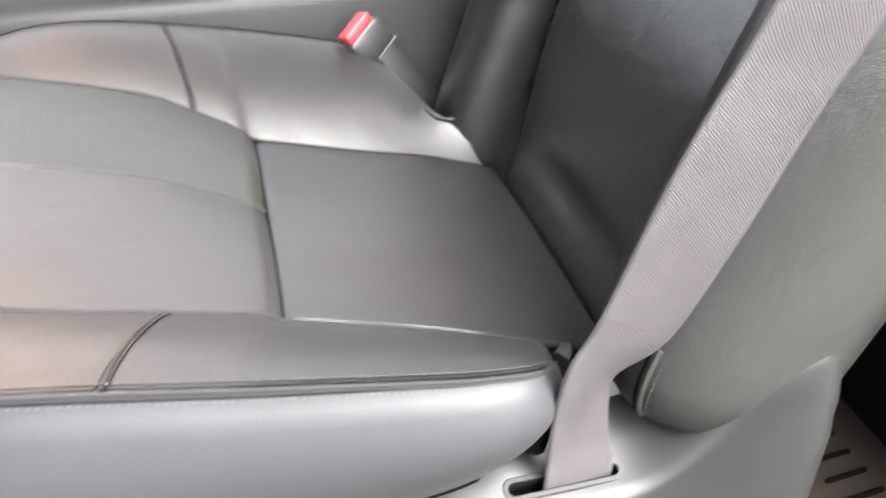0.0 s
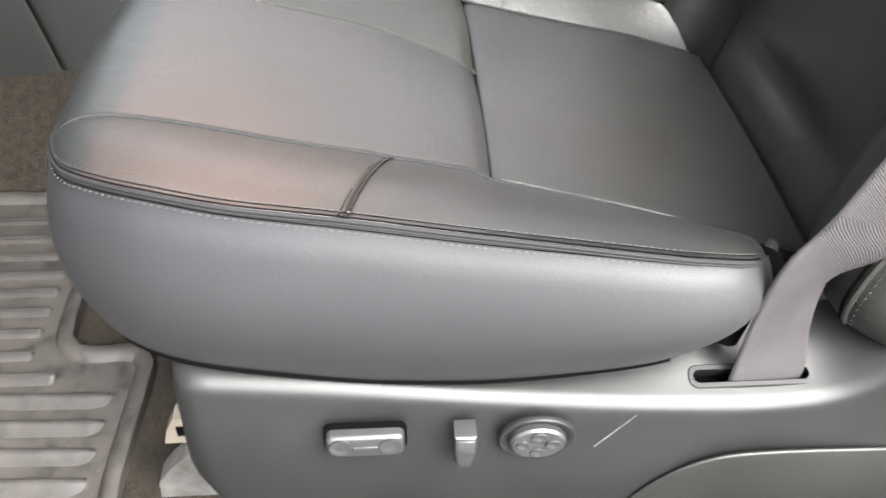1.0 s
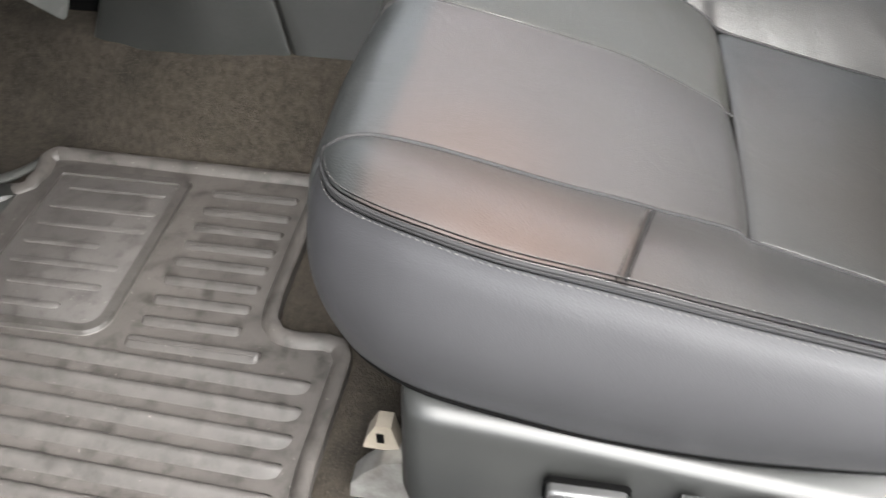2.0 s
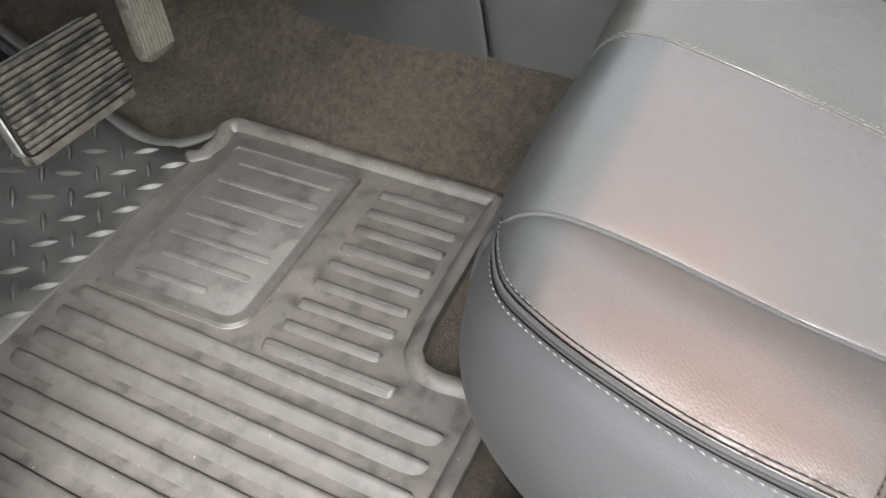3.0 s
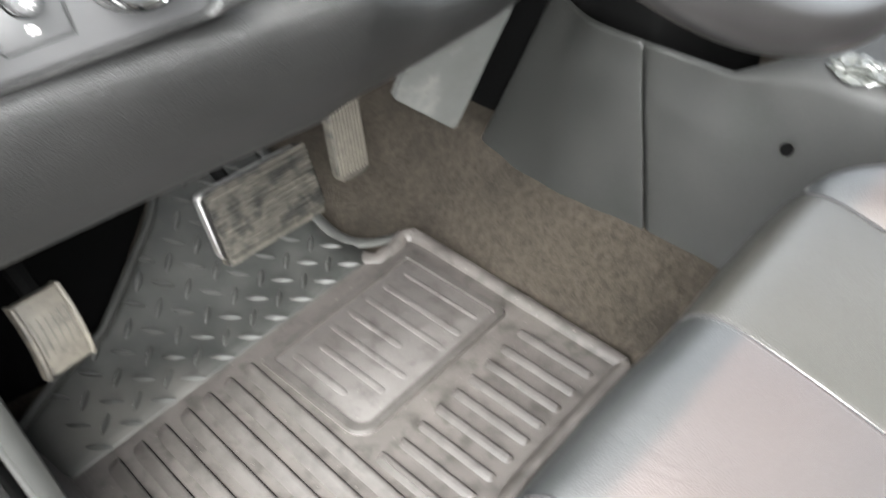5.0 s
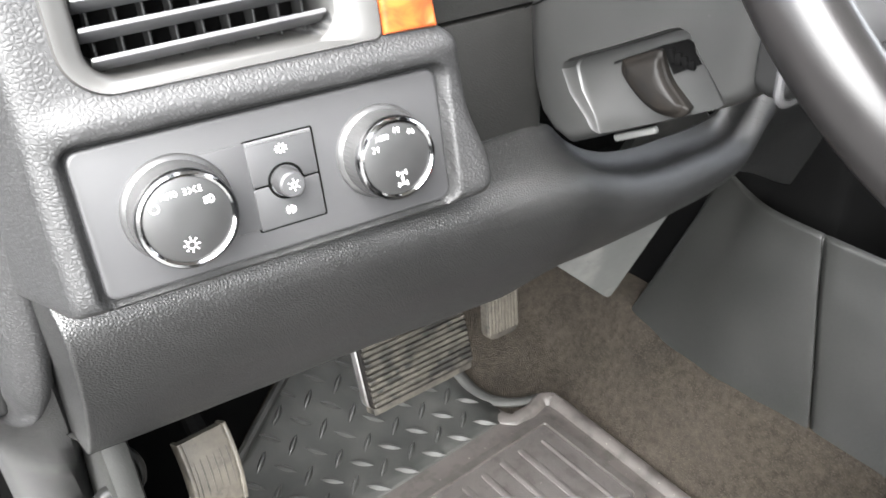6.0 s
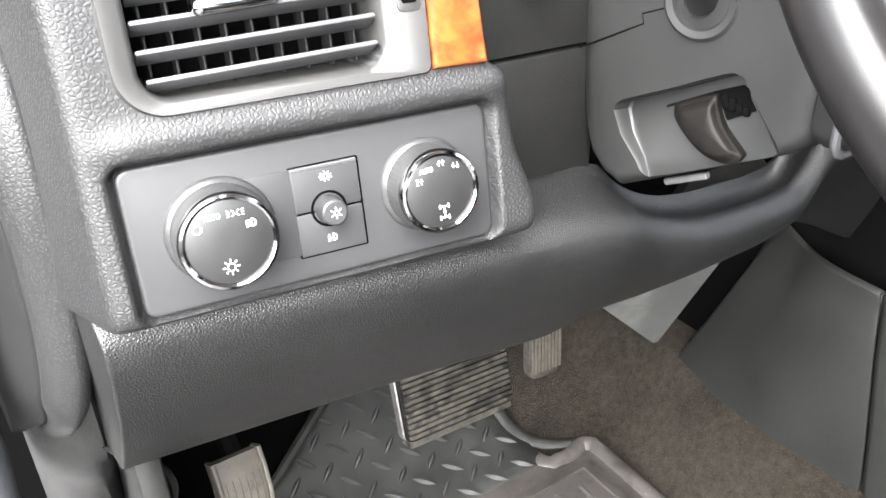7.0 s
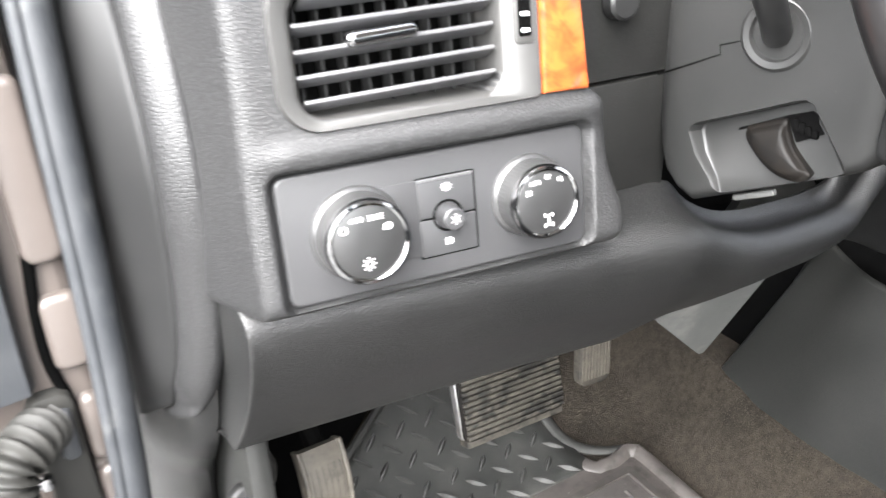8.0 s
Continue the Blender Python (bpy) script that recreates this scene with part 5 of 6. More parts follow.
def ring_mark(c, r, w):
    return loft([[(c[0] + q * math.cos(a), c[1] + q * math.sin(a), z) for a in np.linspace(0, 2 * math.pi, 24, endpoint=False)] for q, z in ((r, 0), (r, 0.0003), (r - w, 0.0003), (r - w, 0))], False)


def words(body, size, c, parent, w=FW, turn=0.0):
    cu = bpy.data.curves.new("lettering", "FONT")
    cu.body, cu.size, cu.align_x, cu.align_y, cu.extrude = body, size, "CENTER", "CENTER", 0.0001
    tmp = new("lettering_tmp", cu)
    bpy.context.view_layer.update()
    me = bpy.data.meshes.new_from_object(tmp.evaluated_get(bpy.context.evaluated_depsgraph_get()))
    bpy.data.objects.remove(tmp)
    bpy.data.curves.remove(cu)
    me.name = "lettering"
    me.transform(Matrix.Translation((c[0], c[1], w)) @ Matrix.Rotation(radians(turn), 4, "Z") @ Matrix.Diagonal((0.8, 1.15, 1, 1)))
    me.materials.clear()
    me.materials.append(M_PRINT)
    ob = new("lettering", me)
    ob.parent = parent
    return ob


def arrow(c, up=1, s=1.0):
    return [(c[0], c[1] - 0.0014 * s, c[0], c[1] + 0.0014 * s, 0.0005), (c[0], c[1] + 0.0014 * s * up, c[0] - 0.0008 * s, c[1] + 0.0004 * s * up, 0.0005), (c[0], c[1] + 0.0014 * s * up, c[0] + 0.0008 * s, c[1] + 0.0004 * s * up, 0.0005)]


mark(ring_mark((-0.0646, 0.0093), 0.0023, 0.0006), k1)
words("AUTO", 0.0034, (-0.0570, 0.0135), k1, turn=2)
for sx in (-1, 1):
    c = (-0.0462 + 0.0022 * sx, 0.0136)
    arc_pts = [(c[0] - sx * 0.0002 - sx * 0.0013 * math.cos(a), c[1] + 0.0014 * math.sin(a)) for a in np.linspace(-1.4, 1.4, 7)]
    strokes = [(*a, *b, 0.0005) for a, b in zip(arc_pts, arc_pts[1:])] + [(c[0] + sx * 0.0005, c[1] + d, c[0] + sx * 0.0019, c[1] + d * 1.3, 0.0004) for d in (-0.0011, 0.0, 0.0011)]
    mark(bars(strokes), k1)
c = (-0.0396, 0.0074)
arc_pts = [(c[0] + 0.0020 * math.cos(a), c[1] + 0.0018 * math.sin(a)) for a in np.linspace(-1.57, 1.57, 9)]
mark(bars([(*a, *b, 0.0006) for a, b in zip(arc_pts, arc_pts[1:])] + [(c[0], c[1] - 0.0018, c[0], c[1] + 0.0018, 0.0006)] + [(c[0] - 0.0008, c[1] + d, c[0] - 0.0027, c[1] + d - 0.0004, 0.0004) for d in (-0.0013, -0.0006, 0.0001, 0.0008, 0.0014)]), k1)
c = (-0.0525, -0.0118)
mark(ring_mark(c, 0.0021, 0.0005), k1)
mark(bars([(c[0] + 0.0028 * math.cos(a), c[1] + 0.0028 * math.sin(a), c[0] + 0.0039 * math.cos(a), c[1] + 0.0039 * math.sin(a), 0.0006) for a in np.linspace(0, 2 * math.pi, 8, endpoint=False)]), k1)
words("2", 0.0042, (0.0452, 0.0084), k2)
mark(bars(arrow((0.0476, 0.0084))), k2)
words("AUTO", 0.0033, (0.0508, 0.0136), k2, turn=4)
words("4", 0.0040, (0.0578, 0.0160), k2)
mark(bars(arrow((0.0602, 0.0160))), k2)
words("4", 0.0040, (0.0658, 0.0136), k2)
mark(bars(arrow((0.0682, 0.0136), -1)), k2)
c = (0.0588, -0.0097)
mark(bars([(c[0], c[1] - 0.0030, c[0], c[1] + 0.0030, 0.0006), (c[0] - 0.0022, c[1] + 0.0030, c[0] + 0.0022, c[1] + 0.0030, 0.0006), (c[0] - 0.0022, c[1] - 0.0030, c[0] + 0.0022, c[1] - 0.0030, 0.0006)]
          + [(c[0] + sx * 0.0024, c[1] + sy * 0.0030 - 0.0012, c[0] + sx * 0.0024, c[1] + sy * 0.0030 + 0.0012, 0.0009) for sx in (-1, 1) for sy in (-1, 1)] + [(c[0] - 0.0008, c[1], c[0] + 0.0008, c[1], 0.0012)]), k2)
dim = part("dimmer_knob", lathe([(0.0075, 0.002), (0.0072, 0.006), (0.0066, 0.013), (0.0058, 0.0138), (0.002, 0.0139)], 40, Matrix.Translation((0.0038, -0.0004, 0))), M_PANEL, panel, "small round dimmer knob", local=True)
part("dimmer_well", lathe([(0.0095, 0.0025), (0.0095, 0.0033), (0.0085, 0.0034), (0.0078, 0.0026)], 40, Matrix.Translation((0.0038, -0.0004, 0))), M_GROOVE, panel, local=True)
c = (0.0042, -0.0004)
mark(ring_mark(c, 0.0015, 0.0005), dim, 0.0139)
mark(bars([(c[0] + 0.0022 * math.cos(a), c[1] + 0.0022 * math.sin(a), c[0] + 0.0032 * math.cos(a), c[1] + 0.0032 * math.sin(a), 0.0005) for a in np.linspace(0.6, 5.7, 6)]), dim, 0.0139)
c = (0.0043, 0.0165)
mark(bars([(c[0] + 0.0010 * math.cos(a), c[1] + 0.0010 * math.sin(a), c[0] + 0.0034 * math.cos(a), c[1] + 0.0026 * math.sin(a), 0.0005) for a in np.linspace(0.3, 2 * math.pi + 0.3, 9, endpoint=False)]), panel, 0.0031)
c = (0.0034, -0.0160)
mark(bars([(c[0] + 0.0003, c[1] - 0.0020, c[0] + 0.0003, c[1] + 0.0020, 0.0006), (c[0] + 0.0003, c[1] + 0.0020, c[0] + 0.0022, c[1] + 0.0010, 0.0006), (c[0] + 0.0022, c[1] + 0.0010, c[0] + 0.0022, c[1] - 0.0010, 0.0006), (c[0] + 0.0022, c[1] - 0.0010, c[0] + 0.0003, c[1] - 0.0020, 0.0006)]
          + [(c[0] - 0.0008, c[1] + d, c[0] - 0.0026, c[1] + d - 0.0003, 0.0004) for d in (-0.0012, 0.0001, 0.0014)] + [(c[0] - 0.0017, c[1] - 0.0021, c[0] - 0.0017, c[1] + 0.0022, 0.0004)]), panel, 0.0031)

# knee panel under the switches, scooped out below the steering column
KX = [0.286, 0.40, 0.52, 0.560, 0.590, 0.620, 0.650, 0.70, 0.74, 0.78, 0.82, 0.845, 0.868, 0.90, 0.96, 1.02, 1.10, 1.20]
KT = [0.6285, 0.622, 0.612, 0.610, 0.607, 0.600, 0.584, 0.563, 0.5535, 0.549, 0.546, 0.551, 0.577, 0.605, 0.640, 0.68, 0.70, 0.72]
KB = [0.462, 0.460, 0.457, 0.455, 0.454, 0.452, 0.450, 0.447, 0.4455, 0.4445, 0.4435, 0.4440, 0.4455, 0.447, 0.438, 0.414, 0.370, 0.320]
RX = [0.286, 0.54, 0.60, 0.625, 0.640, 0.655, 0.675, 0.70, 0.735, 0.776, 0.82, 0.86, 0.90, 0.96, 1.02, 1.10, 1.20]
RZ = [0.640, 0.617, 0.6145, 0.6135, 0.609, 0.593, 0.578, 0.566, 0.557, 0.553, 0.550, 0.556, 0.590, 0.64, 0.68, 0.70, 0.72]
rows = []
for x in np.linspace(0.286, 1.20, 180):
    zt, zb, zr = along(KX, KT, x), along(KX, KB, x), along(RX, RZ, x)
    yo = -0.120 * (min(x, 0.62) - 0.286) + 0.06 * max(0.0, x - 0.70)
    bowl = smooth01(0.60, 0.68, x)
    ytop = 0.583 + yo + 0.010 * bowl
    dip = 0.007 * bowl
    yr = max(0.602, ytop + 0.03) if x < 0.87 else ytop + 0.03
    row = [(x, yr + 0.012, zr - 0.05), (x, yr + 0.004, zr - 0.010), (x, yr, zr - 0.001), (x, yr - 0.004, zr + 0.0008 * bowl)]
    for t in (0.2, 0.4, 0.6, 0.75, 0.88):
        row.append((x, yr + (ytop + 0.008 - yr) * t, zr + (zt - zr) * t - dip * math.sin(math.pi * t)))
    row += [(x, ytop + 0.008, zt - 0.0005), (x, ytop + 0.001, zt - 0.003), (x, ytop - 0.0055, zt - 0.009), (x, ytop - 0.0088, zt - 0.018)]
    for t in np.linspace(0.1, 1, 15):
        z = zt - 0.018 - (zt - 0.018 - zb) * t
        row.append((x, ytop - 0.0088 + 0.084 * t ** 1.5, z))
    row += [(x, ytop + 0.082, zb - 0.002), (x, ytop + 0.095, zb + 0.004)]
    rows.append(row)
# rounded left end returning forward
first = rows[0]
endrows = []
for a in np.linspace(1, 0, 7)[:-1]:
    ang = a * math.pi / 2
    endrows.append([(px - 0.0025 * math.sin(ang), py + 0.0025 * (1 - math.cos(ang)), pz) for px, py, pz in first])
far = [[(px - 0.0025 - 0.006 * s, py + 0.0025 + 0.070 * s, pz) for px, py, pz in first] for s in (1.0, 0.66, 0.33)]
bm = sheet(far + endrows + rows)
part("knee_panel", bm, M_KNEE_PANEL, dash, "fine-grained black knee panel with a scoop under the column", solid=0.006, angle=60, core=(0.65, 0.80, 0.58))

# recessed panels between the pad and the steering column
part("lower_infill", box((0.5740, 0.6125, 0.655), (0.116, 0.02, 0.092), 0.002, Matrix.Rotation(radians(-6), 4, "Z")), M_KNEE, dash)
part("upper_infill", box((0.5720, 0.6125, 0.762), (0.121, 0.02, 0.116), 0.002, Matrix.Rotation(radians(-6), 4, "Z")), M_KNEE, dash)
part("dimmer_stub", lathe([(0.013, 0), (0.013, 0.008), (0.011, 0.010), (0.005, 0.010)], 30, axes((0.571, 0.600, 0.760), (1, 0, 0), (0, 0.1, 1))), M_KNOB, dash, "round black knob beside the cluster")
# Near-black block stands in for the unlit inside of the dash.
part("dash_shade_core", box((0.86, 0.80, 0.68), (1.16, 0.22, 0.36), 0.02), M_DARK, dash)
part("dash_top", box((0.95, 0.86, 0.905), (1.36, 0.50, 0.06), 0.03), M_KNEE, dash)

# dark hinge bracket and release lever under the knee panel
bracket = thing("hood_release", "black hood release lever below the dash end", "lever", (0.31, 0.66, 0.40))
grip = part("handle", prism([(-0.017, 0.030), (-0.008, 0.036), (0.009, 0.036), (0.015, 0.026), (0.015, -0.022), (0.009, -0.034), (-0.007, -0.036), (-0.016, -0.026)], -0.004, 0.006, 0.004, axes((0.291, 0.676, 0.366), (0.97, 0.05, -0.10), (0.10, 0.30, 0.95)), steps=3), M_SMOOTH, bracket, "flat black pull handle")
part("handle_mark", box((0, 0, 0), (0.0115, 0.0042, 0.0006), 0.0002, axes((0.291, 0.676, 0.366), (0.97, 0.05, -0.10), (0.10, 0.30, 0.95)) @ Matrix.Translation((0.0015, -0.022, 0.0064)) @ Matrix.Rotation(radians(20), 4, "Z")), M_PRINT, grip, "small white printed mark")
part("bracket_loop", tube(curve([(0.292, 0.690, 0.430), (0.303, 0.686, 0.431), (0.312, 0.684, 0.423), (0.316, 0.685, 0.408), (0.314, 0.687, 0.392), (0.305, 0.688, 0.386), (0.296, 0.689, 0.392)], 30), 0.0048, 10, flat=0.7), M_KNEE, bracket, "open bracket loop")
part("bracket_tab", prism([(0, 0), (0.045, 0.004), (0.05, 0.016), (0.012, 0.022)], -0.002, 0.002, 0, axes((0.36, 0.715, 0.425), (1, 0.1, 0), (0, 0.6, 0.8))), M_TUNNEL, bracket)
# Made-up block; its near-black colour stands in for the unlit footwell.
single("wall_footwell_shade", prism([(0.312, 1.0), (0.40, 0.99), (0.47, 1.004), (0.60, 1.085), (0.79, 1.22), (0.79, 1.30), (0.312, 1.30)], -0.02, 0.46, 0.01), M_DARK, "near-black block added for the unlit void left of the pedals", kind="structure")
single("wall_kick", box((0.300, 0.98, 0.22), (0.02, 0.64, 0.50), 0.006), M_TUNNEL, "dark kick panel beside the pedals", kind="structure")

# end cap of the dash facing the open door
cap = thing("dash_end_cap", "grey grained dash end cap with a rolled edge", "dash trim", (0.26, 0.62, 0.5))
CZ = [0.500, 0.508, 0.520, 0.535, 0.555, 0.575, 0.63, 0.70, 0.78, 0.90]
CAP_X = [0.256, 0.262, 0.2685, 0.2735, 0.2770, 0.2795, 0.2835, 0.2850, 0.2875, 0.294]
CAP_Y = [0.668, 0.654, 0.646, 0.637, 0.628, 0.622, 0.614, 0.612, 0.636, 0.700]
rows = []
for z in np.r_[np.linspace(0.500, 0.56, 24), np.linspace(0.568, 0.90, 40)]:
    x0, y0 = along(CZ, CAP_X, z), along(CZ, CAP_Y, z)
    foot = smooth01(0.545, 0.500, z)
    wide = 0.0235 - 0.012 * foot
    row = [(x0 + 0.006, y0 + 0.045, z), (x0 + 0.0035, y0 + 0.012, z), (x0 + 0.0012, y0 + 0.003, z)]
    for a in np.linspace(0.12, 1, 12):
        ang = a * math.pi / 2 * 0.92
        row.append((x0 - wide * math.sin(ang), y0 + 0.024 * (1 - math.cos(ang)), z))
    xe, ye = row[-1][0], row[-1][1]
    for s in np.linspace(0.12, 1, 8):
        row.append((xe + (0.230 - xe) * s, ye + (0.690 - ye) * s - 0.003 * math.sin(math.pi * s), z))
    rows.append(row)
part("rolled_edge", sheet([r[:15] for r in rows]), M_DASH, cap, "pebble-grained rolled edge", solid=0.004, angle=60, core=(0.33, 0.75, 0.65))
# Side face in a darker trim than the rolled edge; its shade is painted.
part("side_face", sheet([r[14:] for r in rows]), M_SMOOTH, cap, "smooth side face with its shade put into a darker colour", solid=0.004, angle=60, core=(0.33, 0.75, 0.65))
trim_rows = []
for z in np.linspace(0.04, 0.56, 34):
    y0 = float(np.interp(z, [0.04, 0.30, 0.38, 0.42, 0.445, 0.48, 0.52, 0.56], [0.800, 0.775, 0.740, 0.708, 0.692, 0.672, 0.650, 0.634]))
    sec = curve([(0.290, y0 + 0.022), (0.2795, y0 + 0.002), (0.268, y0 + 0.004), (0.255, y0 + 0.018), (0.243, max(y0 + 0.040, 0.696)), (0.236, max(y0 + 0.07, 0.74)), (0.232, 0.90)], 24)
    trim_rows.append([(x, y, z) for x, y in sec] + [(0.292, 0.90, z)])
single("kick_trim", loft(trim_rows), M_KNEE_PANEL, "dark grained plastic trim at the foot of the pillar", "trim", angle=50)

# door seal, pillar and wiring boot beyond the dash end
seal_path = curve([(0.232, 0.690, 1.0), (0.229, 0.680, 0.86), (0.224, 0.672, 0.74), (0.220, 0.668, 0.62), (0.214, 0.668, 0.50), (0.206, 0.672, 0.38), (0.198, 0.68, 0.20), (0.19, 0.69, 0.0)], 70)
seal = thing("door_seal", "blue-black rubber door seal with a raised bead", "door seal", (0.21, 0.67, 0.0))
part("bulb", tube(seal_path, 0.0115, 14), M_SEAL, seal)
part("bead", tube(seal_path + np.array((-0.0085, -0.0055, 0)), 0.0050, 10), M_SEAL, seal)
pillar = thing("hinge_pillar", "taupe painted steel door hinge pillar with pressed recesses", "car body", (0.14, 0.72, 0.0))
part("pillar_skin", box((0.095, 0.745, 0.55), (0.235, 0.08, 1.3), 0.012), M_TAUPE, pillar)
for z, h in ((0.577, 0.058), (0.495, 0.058), (0.690, 0.120), (0.425, 0.066)):
    part("pressed_pad", prism(rounded(0.026 if z > 0.5 else 0.016, h, 0.008, 5), -0.003, 0.006, 0.005, axes((0.1995 if z > 0.5 else 0.2010, 0.703, z), (1, 0, 0), (-0.04, 0, 1)), steps=3), M_TAUPE, pillar)
part("body_seam", tube(curve([(0.200, 0.702, 0.80), (0.192, 0.702, 0.66), (0.1855, 0.702, 0.60), (0.1835, 0.702, 0.565), (0.1855, 0.702, 0.543), (0.190, 0.702, 0.518), (0.1905, 0.702, 0.48), (0.1885, 0.702, 0.445), (0.180, 0.702, 0.30)], 60), 0.0038, 8), M_GROOVE, pillar, "dark rubber-lined body seam")
boot = thing("wiring_boot", "black corrugated rubber wiring boot on the pillar", "wiring boot", (0.15, 0.70, 0.50))
spine = curve([(0.170, 0.692, 0.515), (0.158, 0.674, 0.519), (0.145, 0.662, 0.514), (0.137, 0.656, 0.494), (0.137, 0.656, 0.466), (0.143, 0.661, 0.440), (0.149, 0.668, 0.405)], 140)
part("bellows", tube(spine, [0.0155 + 0.0036 * math.cos(i * 2 * math.pi / 7) for i in range(140)], 18), M_BOOT, boot, angle=80)
part("flange", prism(rounded(0.030, 0.125, 0.010, 5), -0.002, 0.009, 0.004, axes((0.1765, 0.700, 0.475), (1, 0, 0), (0.02, 0, 1))), M_BOOT, boot)
part("flange_pad", prism(rounded(0.013, 0.042, 0.005, 5), 0.0, 0.013, 0.004, axes((0.1815, 0.698, 0.505), (1, 0, 0), (0.06, 0, 1))), M_SEAL, boot)
part("clip", lathe([(0.0055, -0.004), (0.0058, 0.002), (0.0045, 0.004), (0.002, 0.0042)], 20, axes((0.1605, 0.676, 0.482), (1, 0, 0), (0, 0.2, 1))), M_CHROME, boot, "bright round clip")
single("door_edge", loft([[(0.112 + 0.006 * math.sin(z * 9) + dx, 0.700 + dy, z) for dx, dy in ((0.060, 0.0), (0.066, -0.006), (0.062, -0.016), (0.0, -0.022), (-0.25, -0.03), (-0.25, 0.0))] for z in np.linspace(0.548, 1.1, 20)]), M_SEAL, "grey inner edge of the open door", "car door", angle=60)

# ---- steering column and wheel ----
column = thing("steering_column", "satin black steering column shroud with a tilt lever", "steering column", (0.675, 0.60, 0.62))


def col_sec(y, bottom=None, inset=0.0):
    k = (0.64 - y) / 0.22
    hx = 0.066 - 0.040 * k - inset
    top = 0.768 + 0.107 * k - inset
    bottom = (0.612 + 0.52 * (0.56 - y) if bottom is None else bottom) + inset
    ring = [(0.674 + px, y, (top + bottom) / 2 + pz) for px, pz in rounded(2 * hx, top - bottom, (0.02, 0.018, 0.012, 0.012), 6)]
    return [(px, py + 0.011 * max(0.0, (y - 0.555) / 0.039) * smooth01(0.63, 0.72, pz), pz) for px, py, pz in ring]


SIDE = axes((0.6265, 0.540, 0.668), (0.179, -0.984, 0), (0, 0, 1))


def pocket_floor(u, v):
    return -0.0025 - 0.0105 * min(max((v - 0.46 * u + 0.05) / 0.064, 0), 1)


col_rows = [col_sec(y, z, i) for y, z, i in ((0.594, 0.668, 0.012), (0.5925, 0.652, 0.005), (0.589, 0.637, 0.002), (0.583, 0.6255, 0.0), (0.574, 0.616, 0.0))]
col_rows += [col_sec(y) for y in np.linspace(0.562, 0.455, 22)] + [col_sec(y, None, i) for y, i in ((0.450, 0.001), (0.446, 0.003), (0.442, 0.007), (0.440, 0.012))]
edge = [(-0.0268, -0.0030), (-0.0255, 0.0015), (-0.0205, 0.0056), (0.0159, 0.0227), (0.0440, 0.0366), (0.0500, 0.0384), (0.0555, 0.0370), (0.0677, 0.0211), (0.0878, -0.0042), (0.1040, -0.0240), (0.1040, -0.0480), (0.0060, -0.0880), (0.0040, -0.0510), (-0.0062, -0.0320), (-0.0195, -0.0177)]
e = np.array(edge)
mid_e = np.array((0.032, -0.012))
rings = []
for grow, depth in ((1.12, None), (1.05, 0.0), (1.03, 0.06), (1.01, 0.25), (0.99, 0.6), (0.97, 0.9), (0.94, 1.0)):
    q = mid_e + (e - mid_e) * grow
    rings.append([(u, v, 0.012 if depth is None else pocket_floor(u, v) * depth + (0.0008 if depth == 0 else 0)) for u, v in q])
cut = loft(rings)
cut.transform(SIDE)
shroud = part("shroud", carve(loft(col_rows), cut), M_COLUMN, column, "satin black plastic shroud with a lever pocket", angle=32)
part("collar", loft([[(0.674 + (x - 0.674) * s_, y, 0.775 + (z - 0.775) * s_) for x, _, z in col_sec(0.452)] for y, s_ in ((0.446, 0.80), (0.443, 0.90), (0.436, 0.92), (0.425, 0.90), (0.418, 0.8))]), M_SMOOTH, column, "dark collar behind the wheel")
part("collar_bead", tube([(0.674 + (x - 0.674) * 0.93, 0.427, 0.775 + (z - 0.775) * 0.93) for x, _, z in col_sec(0.452) + col_sec(0.452)[:1]], 0.0028, 8), M_SLAT, column, "pale rubber bead round the collar")


def on_floor(pts, lift):
    return [np.array(SIDE @ Vector((u, v, pocket_floor(u, v) + lift))) for u, v in pts]


slot_pts = [(0.0034, 0.0062), (0.0363, 0.0239), (0.0512, 0.0305), (0.0562, 0.0290), (0.0577, 0.0239), (0.0630, 0.0185), (0.0463, 0.0083), (0.0416, 0.0145), (0.0368, 0.0220), (0.0034, 0.0044)]
# Flat black plate on the pocket floor paints the shade of the slot.
part("lever_slot_shade", loft([on_floor(slot_pts, h) for h in (-0.004, 0.0006)]), M_GROOVE, shroud, "black plate standing in for the shade of the lever slot", smooth=False)
for k in range(4):
    part("latch_piece", box((0, 0, 0), (0.0045, 0.0090 - 0.001 * k, 0.004), 0.0012, SIDE @ Matrix.Translation((0.0435 + 0.0046 * k, 0.0195 - 0.0010 * k, pocket_floor(0.05, 0.018) + 0.001)) @ Matrix.Rotation(radians(20 - 16 * (k % 2)), 4, "Z")), M_DARK, shroud)
blade = curve([(0.0109, 0.0099), (0.0250, 0.0172), (0.0366, 0.0219), (0.0399, 0.0158), (0.0468, 0.0053), (0.0595, -0.0052), (0.0628, -0.0087), (0.0575, -0.0146), (0.0430, -0.0159), (0.0288, -0.0110), (0.0156, -0.0018), (0.0107, 0.0043), (0.0109, 0.0099)], 61)[:-1]
ridge = np.array((0.0370, 0.0025))
part("tilt_lever", loft([on_floor(ridge + (blade - ridge) * k, h) for k, h in ((1.0, -0.002), (1.0, 0.0030), (0.97, 0.0042), (0.90, 0.0048), (0.84, 0.0060), (0.76, 0.0084), (0.66, 0.0094), (0.40, 0.0100), (0.10, 0.0102))]), M_LEVER, shroud, "worn dark brown tilt lever", angle=60)
stalk_m = axes((0.6308, 0.5164, 0.7455), (0.25, -0.96, 0.1), (0.02, 0.16, 0.98))
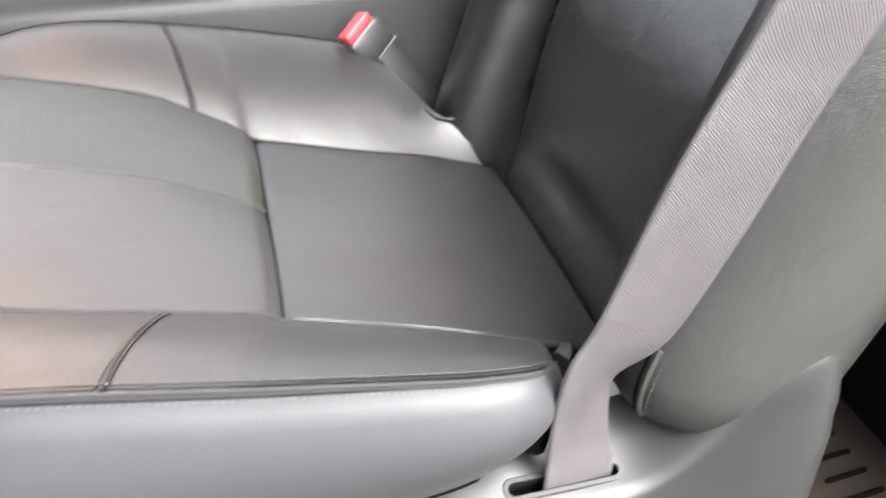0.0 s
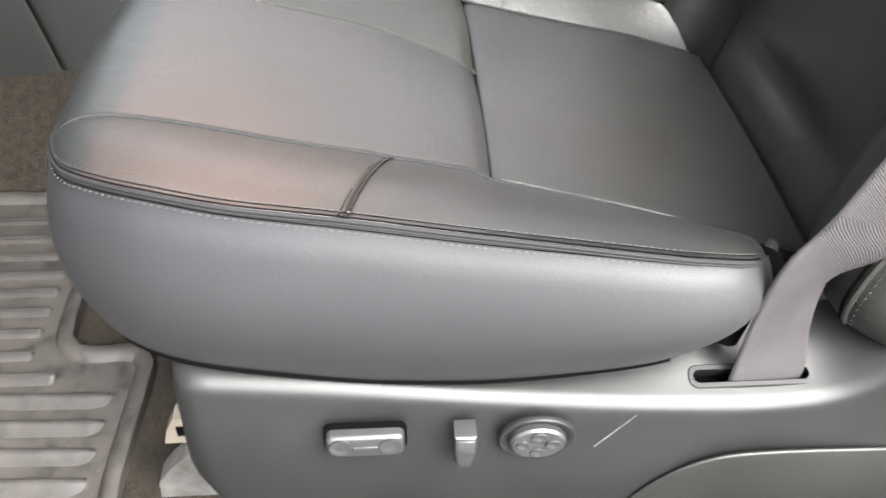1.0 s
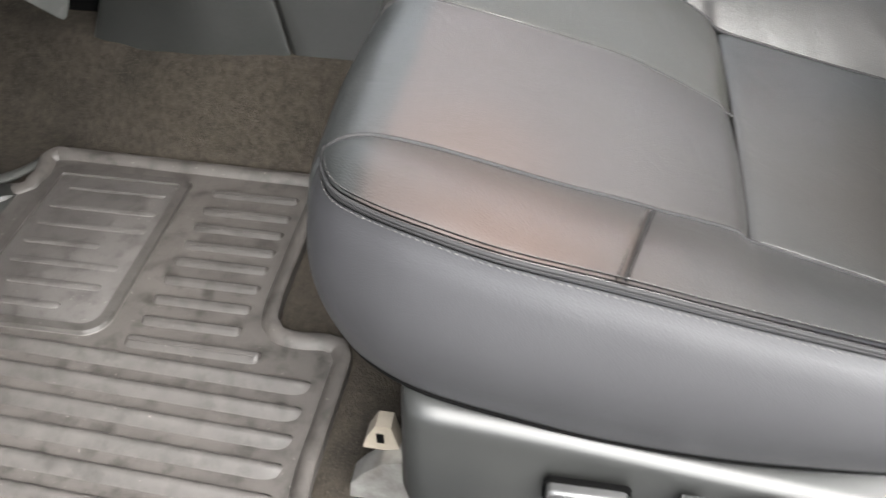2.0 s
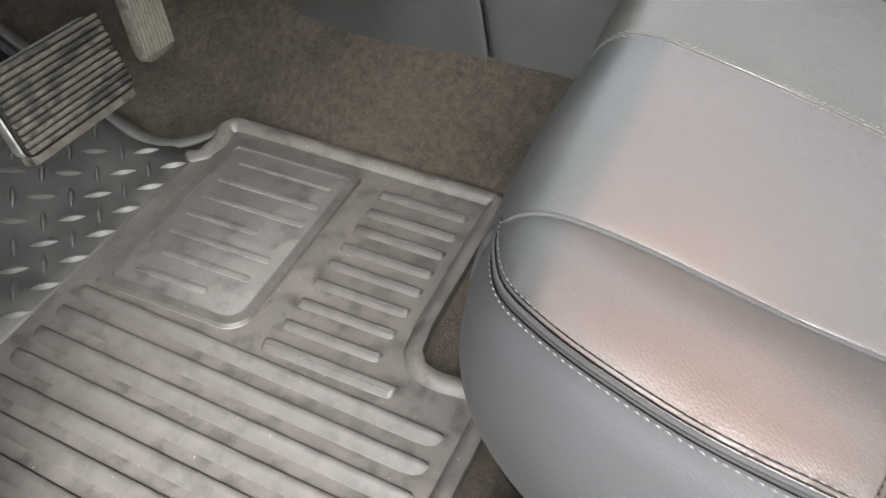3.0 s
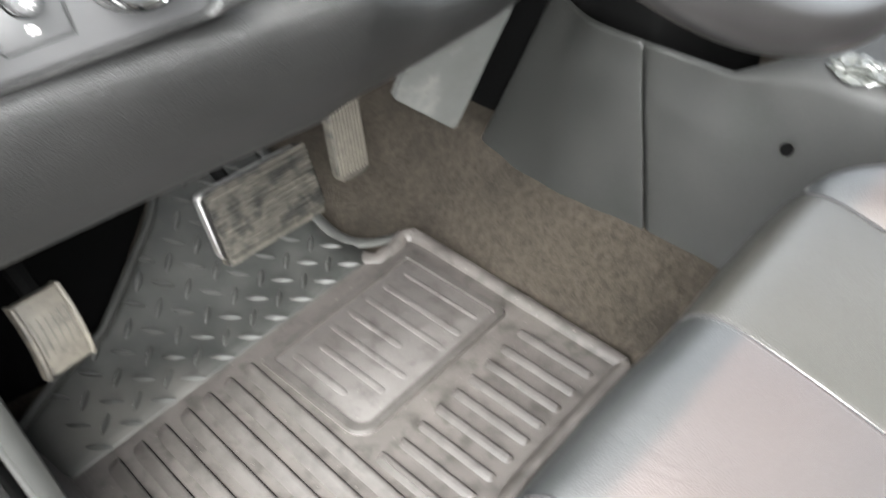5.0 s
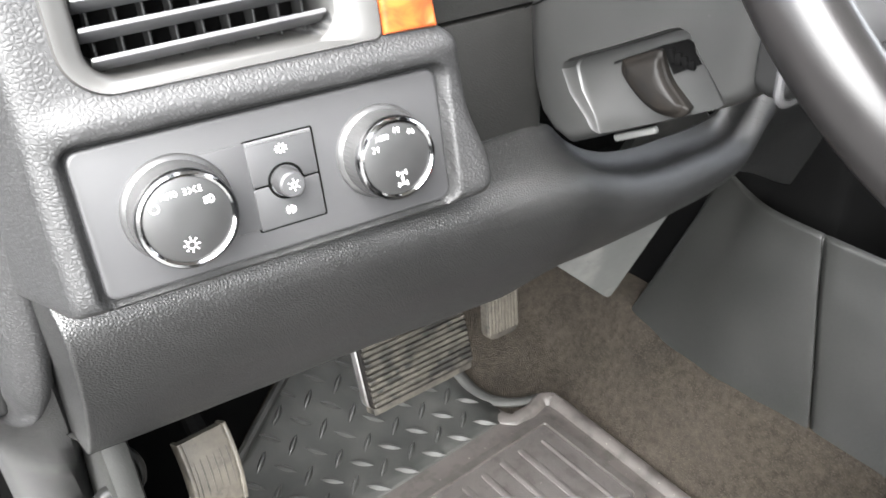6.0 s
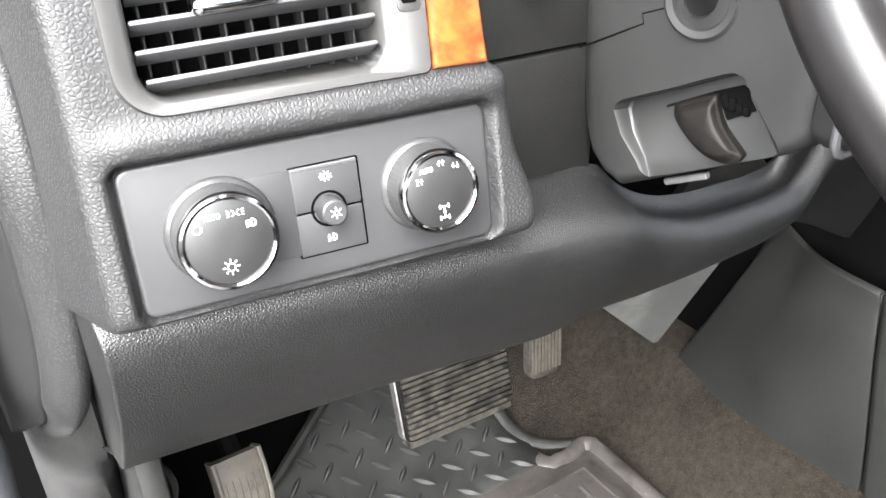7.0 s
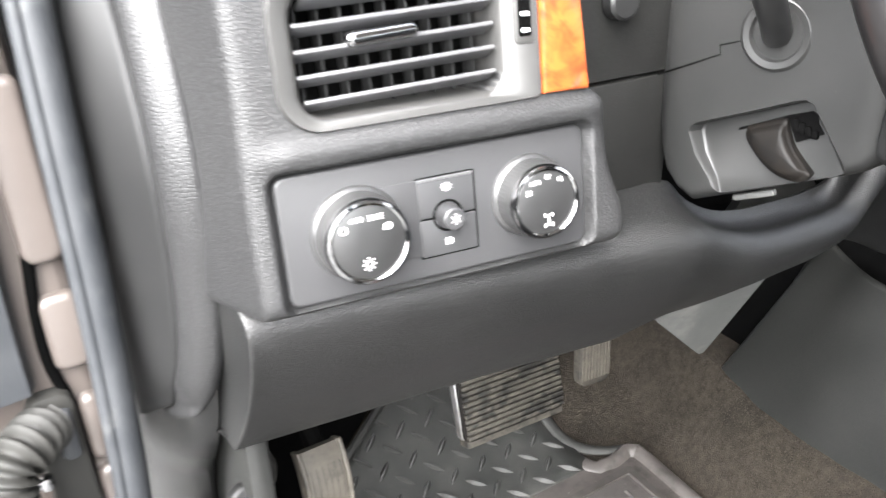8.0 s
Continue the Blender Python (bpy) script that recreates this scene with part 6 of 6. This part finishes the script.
part("stalk_boot", lathe([(0.0235, -0.004), (0.0235, 0.001), (0.0215, 0.0028), (0.0175, 0.0022), (0.0140, -0.004)], 40, stalk_m), M_COLUMN, shroud, "round stalk boot")
d = np.array(stalk_m.to_3x3() @ Vector((0, 0, 1)))
s0 = np.array((0.6308, 0.5164, 0.7455))
part("shroud_seam", tube([np.array(SIDE @ Vector((u, v, 0.0))) for u, v in ((-0.060, 0.0325), (-0.036, 0.0450), (-0.0126, 0.0572), (-0.0141, 0.0630), (0.004, 0.070))], 0.0006, 6), M_GROOVE, shroud)
part("stalk", tube(curve([s0, s0 - 0 * d + np.array((-0.028, -0.012, 0.026)), s0 + np.array((-0.062, -0.020, 0.062)), s0 + np.array((-0.12, -0.03, 0.125))], 24), [0.0095] * 24, 14), M_KNOB, column, "black turn signal stalk")
part("column_clip", box((0, 0, 0), (0.034, 0.005, 0.004), 0.0015, axes((0.654, 0.5290, 0.6215), (0.16, -0.88, 0.43), (0, 0.43, 0.9))), M_DUCT, column, "pale plastic clip below the shroud")

wheel = thing("steering_wheel", "black leather steering wheel rim", "steering wheel", (0.7058, 0.3602, 0.7608))
WN = Vector((0, -math.cos(radians(44.3)), math.sin(radians(44.3))))
WM = axes((0.7058, 0.3602, 0.7608), (1, 0, 0), Vector((0, WN.z, -WN.y)))
ring = [[((0.1661 + 0.0165 * math.cos(b)) * math.cos(a), (0.1661 + 0.0165 * math.cos(b)) * math.sin(a), 0.0175 * math.sin(b)) for b in np.linspace(0, 2 * math.pi, 20, endpoint=False)] for a in np.linspace(0, 2 * math.pi, 96, endpoint=False)]
bm = sheet(ring, True, True)
bm.transform(WM)
rim = part("rim", bm, M_WHEEL, wheel, "smooth black leather rim")
for a in (0, 180, 235, 305):
    ca, sa = math.cos(radians(a)), math.sin(radians(a))
    path = curve([(0.05 * ca, 0.05 * sa, -0.03), (0.10 * ca, 0.10 * sa, -0.022), (0.151 * ca, 0.151 * sa, -0.004)], 14)
    bm = tube(path, 0.014, 10, flat=0.6)
    bm.transform(WM)
    part("spoke", bm, M_CHROME if a > 200 else M_PANEL, wheel)
part("airbag_cover", prism(rounded(0.16, 0.14, 0.05, 8), -0.05, 0.012, 0.02, WM, steps=4), M_PANEL, wheel, "black airbag cover")
